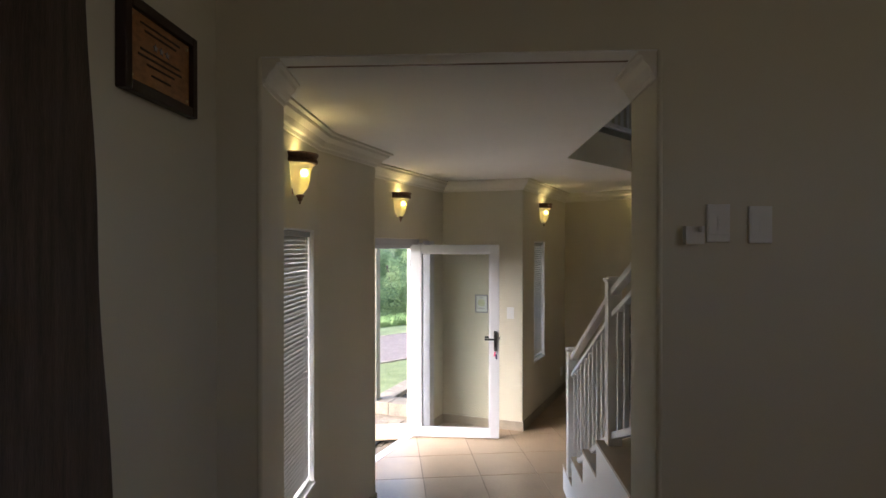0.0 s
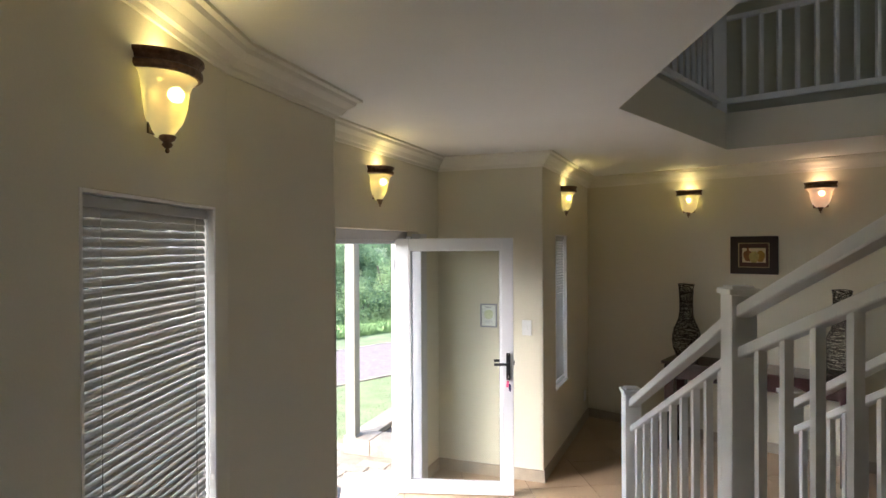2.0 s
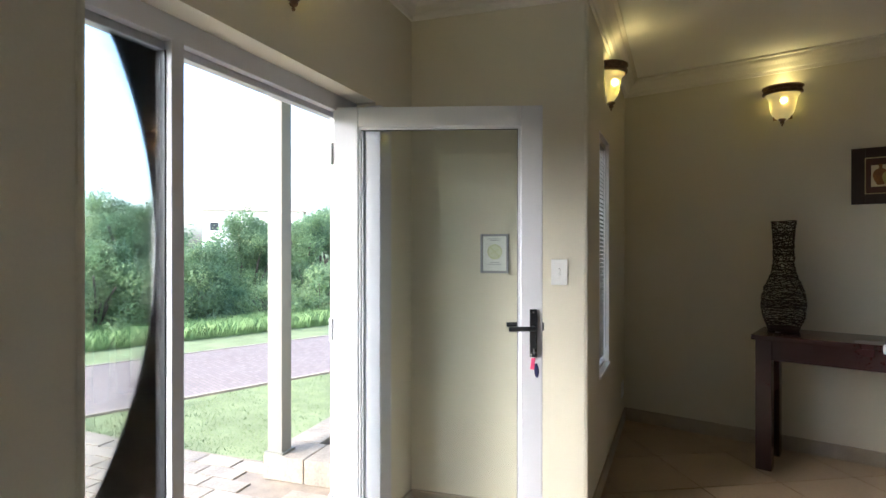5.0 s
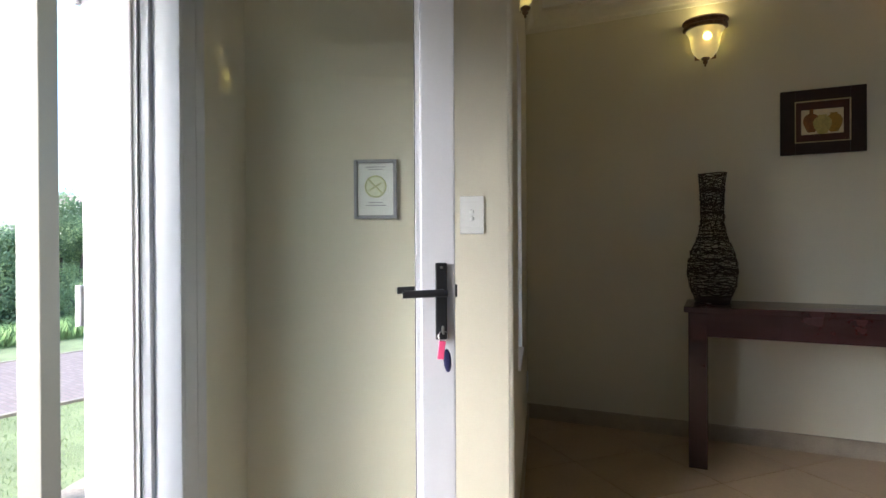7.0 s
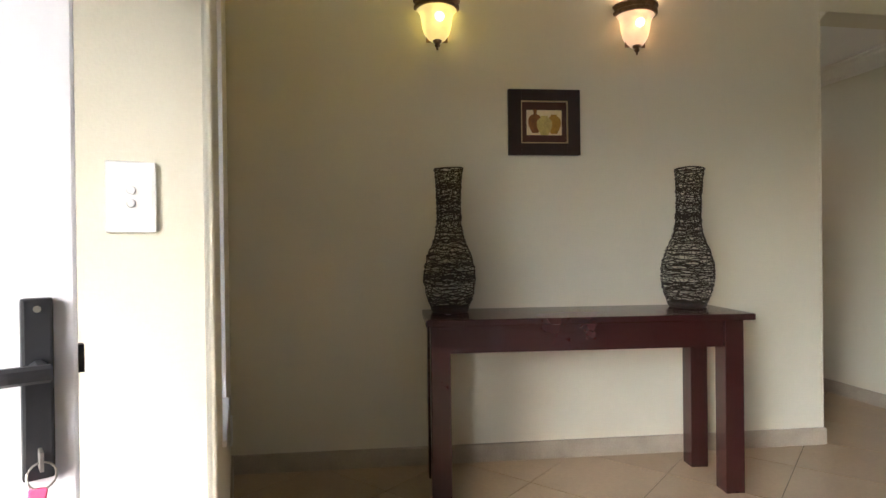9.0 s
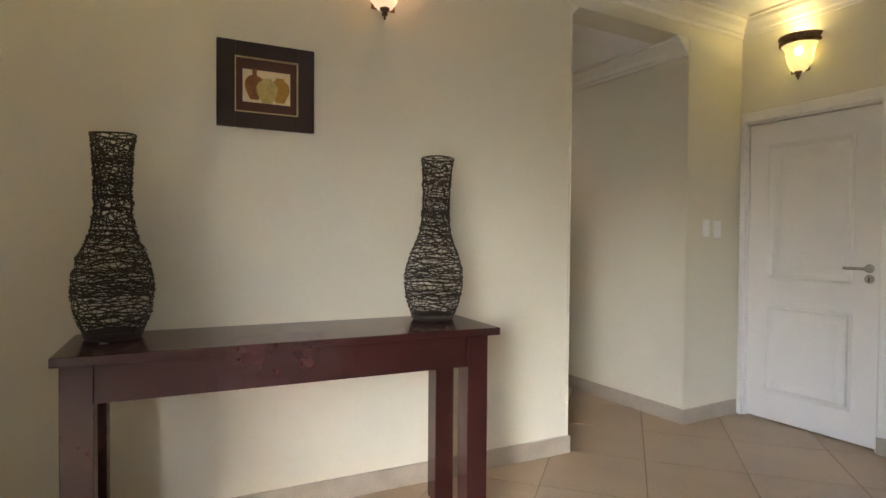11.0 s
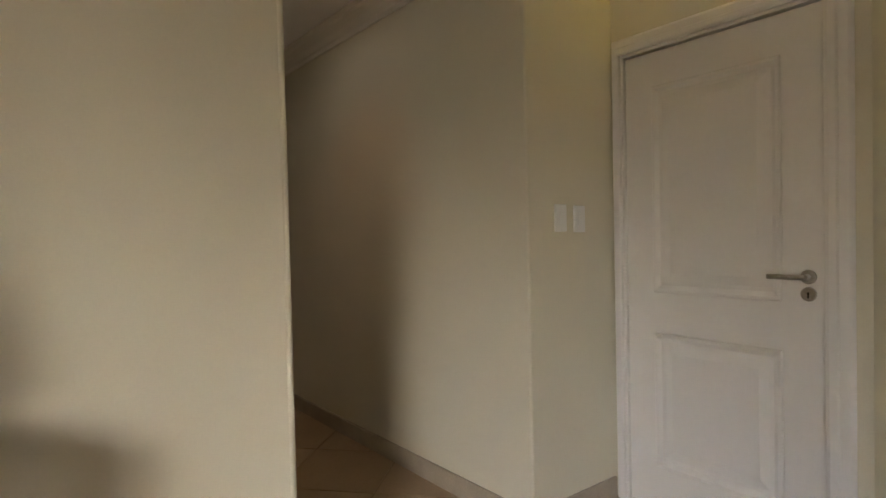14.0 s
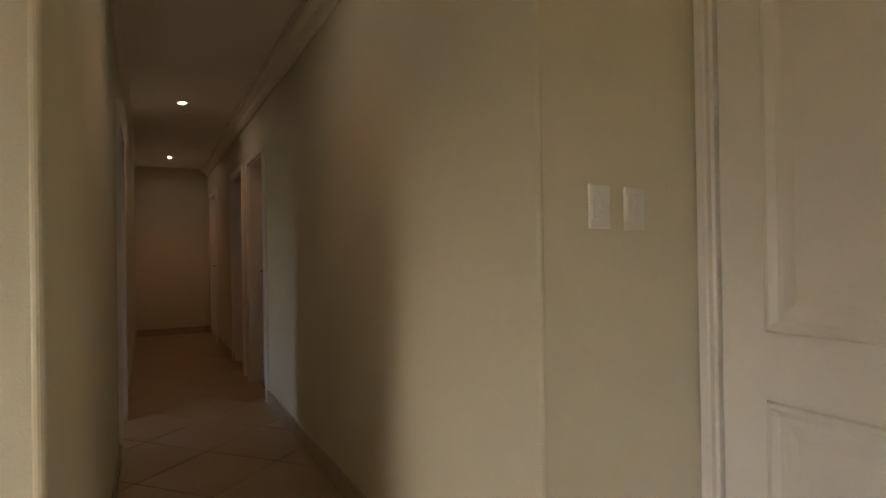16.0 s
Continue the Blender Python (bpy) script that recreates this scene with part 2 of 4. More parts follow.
def lathe(profile, steps=24, arc=2 * math.pi, bm=None, m=None):
    """Turns (radius, z) round the z axis; a part arc starts at +x."""
    bm = bm or bmesh.new()
    full = arc > 6.28
    rings = []
    for k in range(steps if full else steps + 1):
        a = arc * k / steps
        rings.append([bm.verts.new((r * math.cos(a), r * math.sin(a), z)) for r, z in profile])
    for k in range(steps):
        p, q = rings[k], rings[(k + 1) % len(rings)]
        for i in range(len(profile) - 1):
            bm.faces.new((p[i], q[i], q[i + 1], p[i + 1]))
    if m is not None:
        bmesh.ops.transform(bm, matrix=m, verts=[v for r in rings for v in r])
    bmesh.ops.remove_doubles(bm, verts=bm.verts, dist=1e-6)
    return bm


def tube(bm, pts, r, sides=5, closed=False):
    """A round strand along points."""
    n, rings = len(pts), []
    for i, p in enumerate(pts):
        a, b = pts[i - 1] if i or closed else p, pts[(i + 1) % n] if i < n - 1 or closed else p
        t = (b - a).normalized()
        up = Vector((0, 0, 1)) if abs(t.z) < 0.9 else Vector((1, 0, 0))
        s = t.cross(up).normalized()
        w = s.cross(t)
        rings.append([bm.verts.new(p + r * (math.cos(2 * math.pi * k / sides) * s + math.sin(2 * math.pi * k / sides) * w)) for k in range(sides)])
    for i in range(n if closed else n - 1):
        p, q = rings[i], rings[(i + 1) % n]
        for k in range(sides):
            bm.faces.new((p[k], p[(k + 1) % sides], q[(k + 1) % sides], q[k]))
    if not closed:
        bm.faces.new(rings[0][::-1]), bm.faces.new(rings[-1])
    return bm


def sweep(line, profile, bm=None):
    """Runs a profile of (inward, z) along a plan line, the room to its right, with mitred corners."""
    bm = bm or bmesh.new()
    ps = [Vector(p) for p in line]
    rings = []
    for i, p in enumerate(ps):
        d0 = (p - ps[i - 1]).normalized() if i else (ps[1] - p).normalized()
        d1 = (ps[i + 1] - p).normalized() if i < len(ps) - 1 else d0
        n0, n1 = Vector((d0.y, -d0.x)), Vector((d1.y, -d1.x))
        mid = (n0 + n1).normalized()
        k = 1 / max(0.3, mid.dot(n0))
        rings.append([bm.verts.new((p.x + mid.x * k * a, p.y + mid.y * k * a, z)) for a, z in profile])
    m = len(profile)
    for i in range(len(ps) - 1):
        for k in range(m):
            bm.faces.new((rings[i][k], rings[i][(k + 1) % m], rings[i + 1][(k + 1) % m], rings[i + 1][k]))
    bm.faces.new(rings[0][::-1]), bm.faces.new(rings[-1])
    return bm


def along(a, b):
    """A pose at a whose x runs to b in plan; y points out of the room when the room lies to the right."""
    return pose(a[0], a[1], 0, 0, 0, math.degrees(math.atan2(b[1] - a[1], b[0] - a[0])))


def wall(name, a, b, thick, z0, z1, holes=(), mat=None, label="beige painted plaster wall"):
    """A wall from a to b with its room face on the right; holes are (start, end, bottom, top) along it."""
    length = (Vector(b) - Vector(a)).length
    bm, s = bmesh.new(), 0.0
    for h0, h1, lo, hi in sorted(holes):
        if h0 > s:
            box(bm, s, h0, 0, thick, z0, z1)
        if lo > z0:
            box(bm, h0, h1, 0, thick, z0, lo)
        if hi < z1:
            box(bm, h0, h1, 0, thick, hi, z1)
        s = h1
    if s < length:
        box(bm, s, length, 0, thick, z0, z1)
    bmesh.ops.remove_doubles(bm, verts=bm.verts, dist=1e-5)
    return solid(name, bm, mat or PAINT, label, "wall", "structure", along(a, b))


# ---- plan ----
CEIL, HALLCEIL, UP, SLAB = 2.78, 2.575, 0.85, 3.08
JL, JLF, JR, OY0, OY1 = -0.57, -0.598, 0.80, 1.40, 1.72
HEAD = 2.705
L1, L2, L3, L4 = (-0.83, OY1), (-0.83, 3.06), (-0.60, 3.84), (-0.913, 3.955)
INC, CR, TW, HC = (-0.18, 5.95), (0.717, 5.68), (1.48, 7.55), (4.225, 5.515)
OC, K, K2 = (5.08, 4.955), (5.555, 4.635), (5.0, 3.80)
R1, R2 = (2.9, 3.19), (3.3, OY1)
HU, HV = Vector((0.5373, 0.8434)), Vector((0.8434, -0.5373))


def hall_left(d):
    return (HC[0] + HU.x * d, HC[1] + HU.y * d)


def hall_right(d):
    return (OC[0] + HU.x * d, OC[1] + HU.y * d)


# ---- structure: foyer ----
wall("wall_window", L1, L2, 0.25, -0.05, CEIL, [(2.235 - OY1, 2.955 - OY1, 0.55, 2.145)])
solid("wall_pillar", prism([L2, L3, L4, (-1.22, 4.06), (-1.13, 3.08)], -0.05, CEIL), PAINT, "beige painted plaster wall beside the entrance", "wall", "structure")
DOORLEN = (Vector(INC) - Vector(L4)).length
wall("wall_entrance", L4, INC, 0.25, -0.05, CEIL, [(0.12, DOORLEN - 0.42, -0.05, 2.12)])
wall("wall_switch", INC, CR, 0.24, -0.05, CEIL)
wall("wall_side_window", (CR[0] + 0.001, CR[1]), TW, 0.25, -0.05, CEIL, [(0.44, 0.92, 0.68, 2.10)])
wall("wall_table", TW, HC, 0.20, -0.05, CEIL)
wall("wall_hall_header", HC, OC, 0.20, HALLCEIL, CEIL)
wall("wall_passage", OC, K, 0.20, -0.05, CEIL)
D2LEN = (Vector(K2) - Vector(K)).length
wall("wall_passage_door", K, K2, 0.20, -0.05, CEIL, [(0.05, 0.87, -0.05, 2.06)])
wall("wall_stair_side", K2, R1, 0.20, -0.05, CEIL)
wall("wall_stair_end", R1, R2, 0.20, -0.05, SLAB + 2.4)
# opening wall between the raised room and the foyer
bm = boxes((JR, 3.5, OY0, OY1, -0.05, 3.3), (JL, JR, OY0, OY1, HEAD + 0.005, 3.3))
prism([(-1.13, OY0), (JL, OY0), (JLF, OY1), (-1.13, OY1)], -0.05, 3.3, bm)
box(bm, JLF, JL, OY1 - 0.1, OY1, HEAD + 0.005, 3.3)
solid("wall_opening", bm, PAINT, "beige painted wall with a wide opening", "wall", "structure")

# floors: raised room, steps down, foyer, hall
solid("floor_raised", boxes((-1.0, 3.5, -3.2, 1.45, 0.55, UP)), TILE, "beige tiled floor of the raised room", "floor", "structure")
steps_down = thing("entry_steps", None, "beige tiled steps down into the foyer", "steps")
for k, (y0, y1) in enumerate(((1.45, 2.15), (2.15, 2.65), (2.65, 3.10))):
    part("step", boxes((-0.838, 0.928, y0, y1, -0.02, UP - (k + 1) * UP / 4), bevel=0.006), TREAD, steps_down)

# stairs on the side of the foyer
SX0, SX1 = 0.93, 1.86
stair = thing("staircase", pose(SX0, 4.22, 0), "white-sided staircase with brown treads and white railing", "staircase")
for k, (y0, y1) in enumerate(((3.81, 4.22), (3.38, 3.81), (2.95, 3.38), (1.722, 2.95))):
    z = (k + 1) * UP / 4
    part("stringer", boxes((0, SX1 - SX0, y0 - 4.22, y1 - 4.22, -0.02, z - 0.02)), GLOSS, stair, "white painted stair side")
    part("tread", boxes((-0.004, SX1 - SX0 + 0.004, y0 - 4.22 + 0.002, y1 - 4.22 + 0.008, z - 0.02, z), bevel=0.004), TREAD, stair, "brown tiled tread")
rise = (SLAB - UP) / 10
for k in range(6):
    z = UP + rise * (k + 1)
    part("tread", boxes((SX1 - SX0 + 0.005 + 0.2 * k, SX1 - SX0 + 0.2 + 0.2 * k, 1.722 - 4.22, 2.9 - 4.22, z - rise, z)), TREAD, stair)


def newel(parent, x, y, z0, z1):
    bm = boxes((x - 0.042, x + 0.042, y - 0.042, y + 0.042, z0, z1 - 0.03), bevel=0.004)
    box(bm, x - 0.052, x + 0.052, y - 0.052, y + 0.052, z1 - 0.03, z1 - 0.008, bevel=0.006)
    box(bm, x - 0.036, x + 0.036, y - 0.036, y + 0.036, z1 - 0.010, z1)
    return part("newel_post", bm, GLOSS, parent)


def rail_bar(parent, name, a, b, w, h):
    """A sloping bar; a and b are the middles of its top edge."""
    a, b = Vector(a), Vector(b)
    side = (b - a).cross(Vector((0, 0, 1))).normalized() * w / 2
    bm = bmesh.new()
    ring = [[bm.verts.new(p + s + Vector((0, 0, -dz))) for s, dz in ((-side, 0), (side, 0), (side, h), (-side, h))] for p in (a, b)]
    for k in range(4):
        bm.faces.new((ring[0][k], ring[0][(k + 1) % 4], ring[1][(k + 1) % 4], ring[1][k]))
    bm.faces.new(ring[0][::-1]), bm.faces.new(ring[1])
    bmesh.ops.bevel(bm, geom=bm.edges[:], offset=0.004, segments=1, affect="EDGES")
    return part(name, bm, GLOSS, parent)


def rail_run(parent, a, b, top, count, base=0.0):
    """Hand rail, under rail, foot rail and balusters between two posts; a and b are post middles at the rail's foot line."""
    a, b = Vector(a), Vector(b)
    up = Vector((0, 0, 1))
    rail_bar(parent, "hand_rail", a + up * top, b + up * top, 0.052, 0.043)
    rail_bar(parent, "under_rail", a + up * (top - 0.14), b + up * (top - 0.14), 0.042, 0.037)
    rail_bar(parent, "foot_rail", a + up * base, b + up * base, 0.045, 0.045)
    for k in range(count):
        p = a.lerp(b, (k + 1) / (count + 1))
        part("baluster", boxes((p.x - 0.013, p.x + 0.013, p.y - 0.013, p.y + 0.013, p.z + base - 0.01, p.z + top - 0.16)), GLOSS, parent)


AX, AY, BX, BY = 0.966 - SX0, 3.98 - 4.22, 1.018 - SX0, 2.89 - 4.22
newel(stair, AX, AY, 0.2125, 1.235)
newel(stair, BX, BY, UP, 1.858)
newel(stair, 1.80 - SX0, AY, 0.2125, 1.235)
newel(stair, 1.80 - SX0, BY, UP, 1.858)
rail_run(stair, (AX, AY, 0.30), (BX, BY, 0.92), 0.86, 9)
rail_run(stair, (1.80 - SX0, AY, 0.30), (1.80 - SX0, BY, 0.92), 0.86, 9)
rail_run(stair, (BX, BY, 0.92), (BX, 1.73 - 4.22, 1.38), 0.86, 7)

# ceiling with the stair void, upper storey
VOID = [(0.957, 4.19), (2.22, 5.66), (4.1, 4.45), (3.3, 1.73), (0.99, 1.73)]
OUT = [(-1.2, OY1), (-1.2, 8.0), (5.9, 8.0), (5.9, OY1)]
from mathutils.geometry import tessellate_polygon
flat = [Vector((x, y, 0)) for x, y in OUT + VOID]
tris = tessellate_polygon([flat[:4], flat[4:]])
bm = bmesh.new()
lo, hi = [bm.verts.new((p.x, p.y, CEIL)) for p in flat], [bm.verts.new((p.x, p.y, SLAB)) for p in flat]
for t in tris:
    bm.faces.new([lo[i] for i in t]), bm.faces.new([hi[i] for i in t])
for s, e in ((0, 4), (4, 9)):
    for i in range(s, e):
        j = i + 1 if i + 1 < e else s
        bm.faces.new((lo[i], lo[j], hi[j], hi[i]))
solid("ceiling", bm, WHITE, "white painted foyer ceiling with a stair void", "ceiling", "structure")
bm = bmesh.new()
for i in range(3):
    a, b = VOID[i], VOID[(i + 1) % 5]
    m = along(a, b)
    box(bm, 0, (Vector(b) - Vector(a)).length, -0.004, 0.0, CEIL + 0.002, SLAB - 0.002, m=m)
a, b = VOID[4], VOID[0]
box(bm, 0, (Vector(b) - Vector(a)).length, -0.004, 0.0, CEIL + 0.002, SLAB - 0.002, m=along(a, b))
solid("trim_void", bm, PAINT, "beige painted edge of the stair void", "trim", "structure")
# small unseen opening added in the south wall lets sky light down the void
solid("wall_upper", boxes((-1.2, -1.0, OY1, 8.0, SLAB, 5.6), (5.7, 5.9, OY1, 8.0, SLAB, 5.6), (-1.0, 5.7, 7.8, 8.0, SLAB, 5.6), (-1.0, 2.1, OY1, OY1 + 0.2, 3.3, 5.6), (2.6, 5.7, OY1, OY1 + 0.2, 3.3, 5.6), (2.1, 2.6, OY1, OY1 + 0.2, 3.3, 4.4), (2.1, 2.6, OY1, OY1 + 0.2, 4.8, 5.6)), PAINT, "beige painted walls of the upper landing with an added unseen light opening", "wall", "structure")
solid("ceiling_upper", boxes((-1.2, 5.9, OY1, 8.0, 5.6, 5.7)), WHITE, "white ceiling of the upper landing", "ceiling", "structure")
landing_rail = thing("landing_railing", pose(0, 0, SLAB), "white painted railing round the stair void upstairs", "railing")


def level_run(parent, a, b):
    a, b = Vector(a), Vector(b)
    n = max(2, round((b - a).length / 0.13))
    d = (b - a).normalized()
    inset = Vector((-d.y, d.x)) * 0.05
    a, b = a + inset, b + inset
    a3, b3 = (*a, 0.0), (*b, 0.0)
    rail_run(parent, a3, b3, 0.95, n, base=0.13)
    newel(parent, *b, 0.0, 1.05)


level_run(landing_rail, VOID[0], VOID[1])
level_run(landing_rail, VOID[1], VOID[2])

# raised room round the start of the walk
solid("wall_raised_west", boxes((-0.98, -0.73, -3.2, OY0, UP, 3.3)), PAINT, "beige painted wall with a framed plaque", "wall", "structure")
solid("wall_raised_south", boxes((-0.98, 3.5, -3.4, -3.2, UP, 3.3)), PAINT, "beige painted wall", "wall", "structure")
solid("wall_raised_east", boxes((3.3, 3.5, -3.2, -2.4, UP, 3.3), (3.3, 3.5, -0.9, OY0, UP, 3.3), (3.3, 3.5, -2.4, -0.9, UP, 2.5), (3.3, 3.5, -2.4, -0.9, 3.0, 3.3)), PAINT, "beige painted wall with a window opening", "wall", "structure")
# warm fill lamp added in the unseen east opening to brown the raised room
fill = bpy.data.lights.new("raised_room_fill", "AREA")
fill.shape, fill.size, fill.size_y, fill.energy, fill.color = "RECTANGLE", 1.4, 0.45, 0.95, (1.0, 0.74, 0.50)
new("raised_room_fill", fill).matrix_world = look((3.4, -1.65, 2.75), (0, -1.0, 1.9))
solid("ceiling_raised", boxes((-0.98, 3.5, -3.4, OY1, 3.3, 3.4)), WHITE, "white ceiling of the raised room", "ceiling", "structure")

# hall
HL = 8.45
wall("wall_hall_left", hall_left(0.195), hall_left(2.75), 0.20, -0.05, HALLCEIL)
wall("wall_hall_left_far", hall_left(3.60), hall_left(HL), 0.20, -0.05, HALLCEIL)
wall("wall_hall_right", hall_right(HL), hall_right(0.0), 0.20, -0.05, HALLCEIL, [(HL - 8.0, HL - 7.2, -0.05, 2.06), (HL - 5.60, HL - 4.80, -0.05, 2.06), (HL - 4.45, HL - 3.65, -0.05, 2.06)])
wall("wall_hall_end", hall_left(HL), hall_right(HL), 0.2, -0.05, HALLCEIL)
solid("wall_hall_lintel", boxes((2.75, 3.60, 0, 0.2, 2.06, HALLCEIL), m=along(hall_left(0), hall_left(1))), PAINT, "beige painted lintel", "wall", "structure")
solid("ceiling_hall", prism([hall_left(0.2), hall_left(HL + 0.2), hall_right(HL + 0.2), hall_right(0.2)], HALLCEIL, HALLCEIL + 0.12), WHITE, "white hall ceiling with downlights", "ceiling", "structure")
# lit side room off the hall
sr = along(hall_left(0), hall_left(1))
solid("wall_side_room", boxes((1.4, 2.8, 3.0, 3.2, -0.05, 2.7), (3.5, 4.9, 3.0, 3.2, -0.05, 2.7), (2.8, 3.5, 3.0, 3.2, -0.05, 0.8), (2.8, 3.5, 3.0, 3.2, 2.1, 2.7), (1.2, 1.4, 0.2, 3.2, -0.05, 2.7), (4.9, 5.1, 0.2, 3.2, -0.05, 2.7), m=sr), PAINT, "beige painted walls of a side room", "wall", "structure")
solid("ceiling_side_room", boxes((1.2, 5.1, 0.2, 3.2, 2.7, 2.8), m=sr), WHITE, "white ceiling of a side room", "ceiling", "structure")
solid("floor_side_room", boxes((1.4, 4.9, 0.0, 3.0, -0.05, -0.004), m=sr), TILE, "beige tiled floor of a side room", "floor", "structure")

# plain backing walls added behind the doors to block leaking outside light
solid("wall_light_stop", boxes((-0.1, 1.05, 0.205, 0.255, -0.05, 2.3), m=along(K, K2)), PAINT, "plain backing added to stop light leaking round the passage door", "wall", "structure")
solid("wall_light_stop_hall", boxes((0.2, HL - 3.4, 1.2, 1.25, -0.05, 2.3), (0.15, 0.2, 0.203, 1.25, -0.05, 2.3), (HL - 4.65, HL - 4.6, 0.203, 1.2, -0.05, 2.3), (HL - 3.4, HL - 3.35, 0.203, 1.25, -0.05, 2.3), (0.15, HL - 3.35, 0.203, 1.25, 2.3, 2.35), (0.15, HL - 3.35, 0.203, 1.25, -0.05, -0.004), m=along(hall_right(HL), hall_right(0))), PAINT, "plain backing added to keep outside light from the hall doors", "wall", "structure")

# cornice and skirting
COVE = [(0, CEIL - 0.115), (0.012, CEIL - 0.115), (0.018, CEIL - 0.095), (0.032, CEIL - 0.088), (0.05, CEIL - 0.06), (0.082, CEIL - 0.036), (0.09, CEIL - 0.018), (0.112, CEIL - 0.014), (0.112, CEIL), (0, CEIL)]
LINE = [L1, L2, L3, L4, INC, CR, TW, HC, OC, K, K2, R1]
solid("trim_cornice", sweep(LINE, [(a, z - 0.001) for a, z in COVE]), CORNICE, "white moulded plaster cornice", "cornice", "structure", smooth=False)
drop = CEIL - HALLCEIL + 0.001
solid("trim_cornice_hall", sweep([hall_right(HL), hall_right(0.0)], [(a, z - drop) for a, z in COVE]), CORNICE, "white moulded plaster cornice in the hall", "cornice", "structure")
solid("trim_cornice_hall_left", sweep([hall_left(0), hall_left(HL)], [(a * 0.45, 0.45 * z + 0.55 * CEIL - drop) for a, z in COVE]), CORNICE, "white moulded plaster cornice in the hall", "cornice", "structure")
rd = CEIL - HEAD + 0.001
solid("trim_opening_west", sweep([(JL, OY0 + 0.003), (JLF, OY1 - 0.003)], [(a * 0.6, z * 0.8 + 0.2 * CEIL - rd) for a, z in COVE]), CORNICE, "white cornice in the opening", "cornice", "structure")
solid("trim_opening_east", sweep([(JR, OY1 - 0.003), (JR, OY0 + 0.003)], [(a * 0.6, z * 0.8 + 0.2 * CEIL - rd) for a, z in COVE]), CORNICE, "white cornice in the opening", "cornice", "structure")
solid("trim_opening_head", boxes((JL, JR, OY0 + 0.004, 1.500, HEAD, HEAD + 0.006), (JL, JR, 1.522, OY1 - 0.004, HEAD, HEAD + 0.006), (JL, -0.52, 1.500, 1.522, HEAD, HEAD + 0.006), (0.73, JR, 1.500, 1.522, HEAD, HEAD + 0.006)), WHITE, "white painted soffit of the opening", "trim", "structure")
# thin dark strip across the soffit, short of both jambs
solid("trim_opening_strip", boxes((-0.52, 0.73, 1.500, 1.522, HEAD + 0.001, HEAD + 0.005)), BRONZE, "dark narrow strip let into the soffit", "trim", "structure")
SK = [(0, 0.0), (0.012, 0.0), (0.012, 0.094), (0.009, 0.1), (0, 0.1)]


def skirting(*line):
    return solid("baseboard", sweep(line, SK), SKIRT, "beige tile skirting", "skirting", "structure")


def at_wall(a, b, s):
    d = (Vector(b) - Vector(a)).normalized()
    return (a[0] + d.x * s, a[1] + d.y * s)


skirting((L1[0], 3.1), L2, L3, L4, at_wall(L4, INC, 0.12))
skirting(at_wall(L4, INC, DOORLEN - 0.42), INC, CR, TW, HC, hall_left(2.75))
skirting(hall_left(3.60), hall_left(HL), hall_right(HL), hall_right(8.0))
skirting(hall_right(7.2), hall_right(5.6))
skirting(hall_right(3.58), OC, at_wall(K, OC, 0.02))
skirting(K2, R1)
solid("baseboard", sweep([at_wall(K, K2, 0.875), K2], [(a * 2.2, z) for a, z in SK]), SKIRT, "beige tile skirting block at the door frame", "skirting", "structure")


def corner_bead(p, q, r, z0, z1):
    """A rounded plaster arris on an outward corner at q between the faces towards p and r."""
    a, c, e = Vector(p), Vector(q), Vector(r)
    inward = ((a - c).normalized() + (e - c).normalized()).normalized()
    o = c + inward * 0.0085
    bm = lathe([(0.0, z0), (0.011, z0), (0.011, z1), (0.0, z1)], 14, m=pose(o.x, o.y, 0))
    solid("trim_corner", bm, PAINT, "rounded beige plaster corner", "trim", "structure", smooth=False)


corner_bead(L2, L3, L4, 0, CEIL)
corner_bead(INC, CR, TW, 0, CEIL)
corner_bead(TW, HC, hall_left(1), 0, HALLCEIL)
corner_bead(hall_right(1), OC, K, 0, HALLCEIL)
corner_bead((-1, OY0), (JL, OY0), (JLF, OY1), 0, HEAD - 0.002)
corner_bead((2, OY0), (JR, OY0), (JR, OY1), 0, HEAD - 0.002)


# ---- entrance door and frame ----
DW = along(L4, INC)
FO = 0.10
S0, S1 = 0.12, DOORLEN - 0.42
entrance = thing("door_1", DW, "white framed glass entrance with a fixed side pane", "door frame", kind="structure")
MUL = S1 - 0.07 - 1.01
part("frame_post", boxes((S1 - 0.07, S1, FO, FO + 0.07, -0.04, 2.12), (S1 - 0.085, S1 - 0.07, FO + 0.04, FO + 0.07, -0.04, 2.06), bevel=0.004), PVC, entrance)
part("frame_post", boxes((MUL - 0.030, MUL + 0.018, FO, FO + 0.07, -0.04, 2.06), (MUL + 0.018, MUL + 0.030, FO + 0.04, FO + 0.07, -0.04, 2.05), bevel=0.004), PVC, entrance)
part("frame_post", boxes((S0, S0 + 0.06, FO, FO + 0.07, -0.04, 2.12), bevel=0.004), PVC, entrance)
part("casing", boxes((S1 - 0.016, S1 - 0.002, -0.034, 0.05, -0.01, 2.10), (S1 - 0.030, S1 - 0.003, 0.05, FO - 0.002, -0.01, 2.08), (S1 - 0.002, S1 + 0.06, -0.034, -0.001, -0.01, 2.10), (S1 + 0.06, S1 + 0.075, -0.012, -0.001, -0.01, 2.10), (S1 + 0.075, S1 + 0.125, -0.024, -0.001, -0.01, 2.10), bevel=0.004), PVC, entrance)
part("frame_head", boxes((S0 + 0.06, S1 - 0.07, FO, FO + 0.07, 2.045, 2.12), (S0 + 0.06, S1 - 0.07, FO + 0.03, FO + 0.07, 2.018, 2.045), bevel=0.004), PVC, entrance)
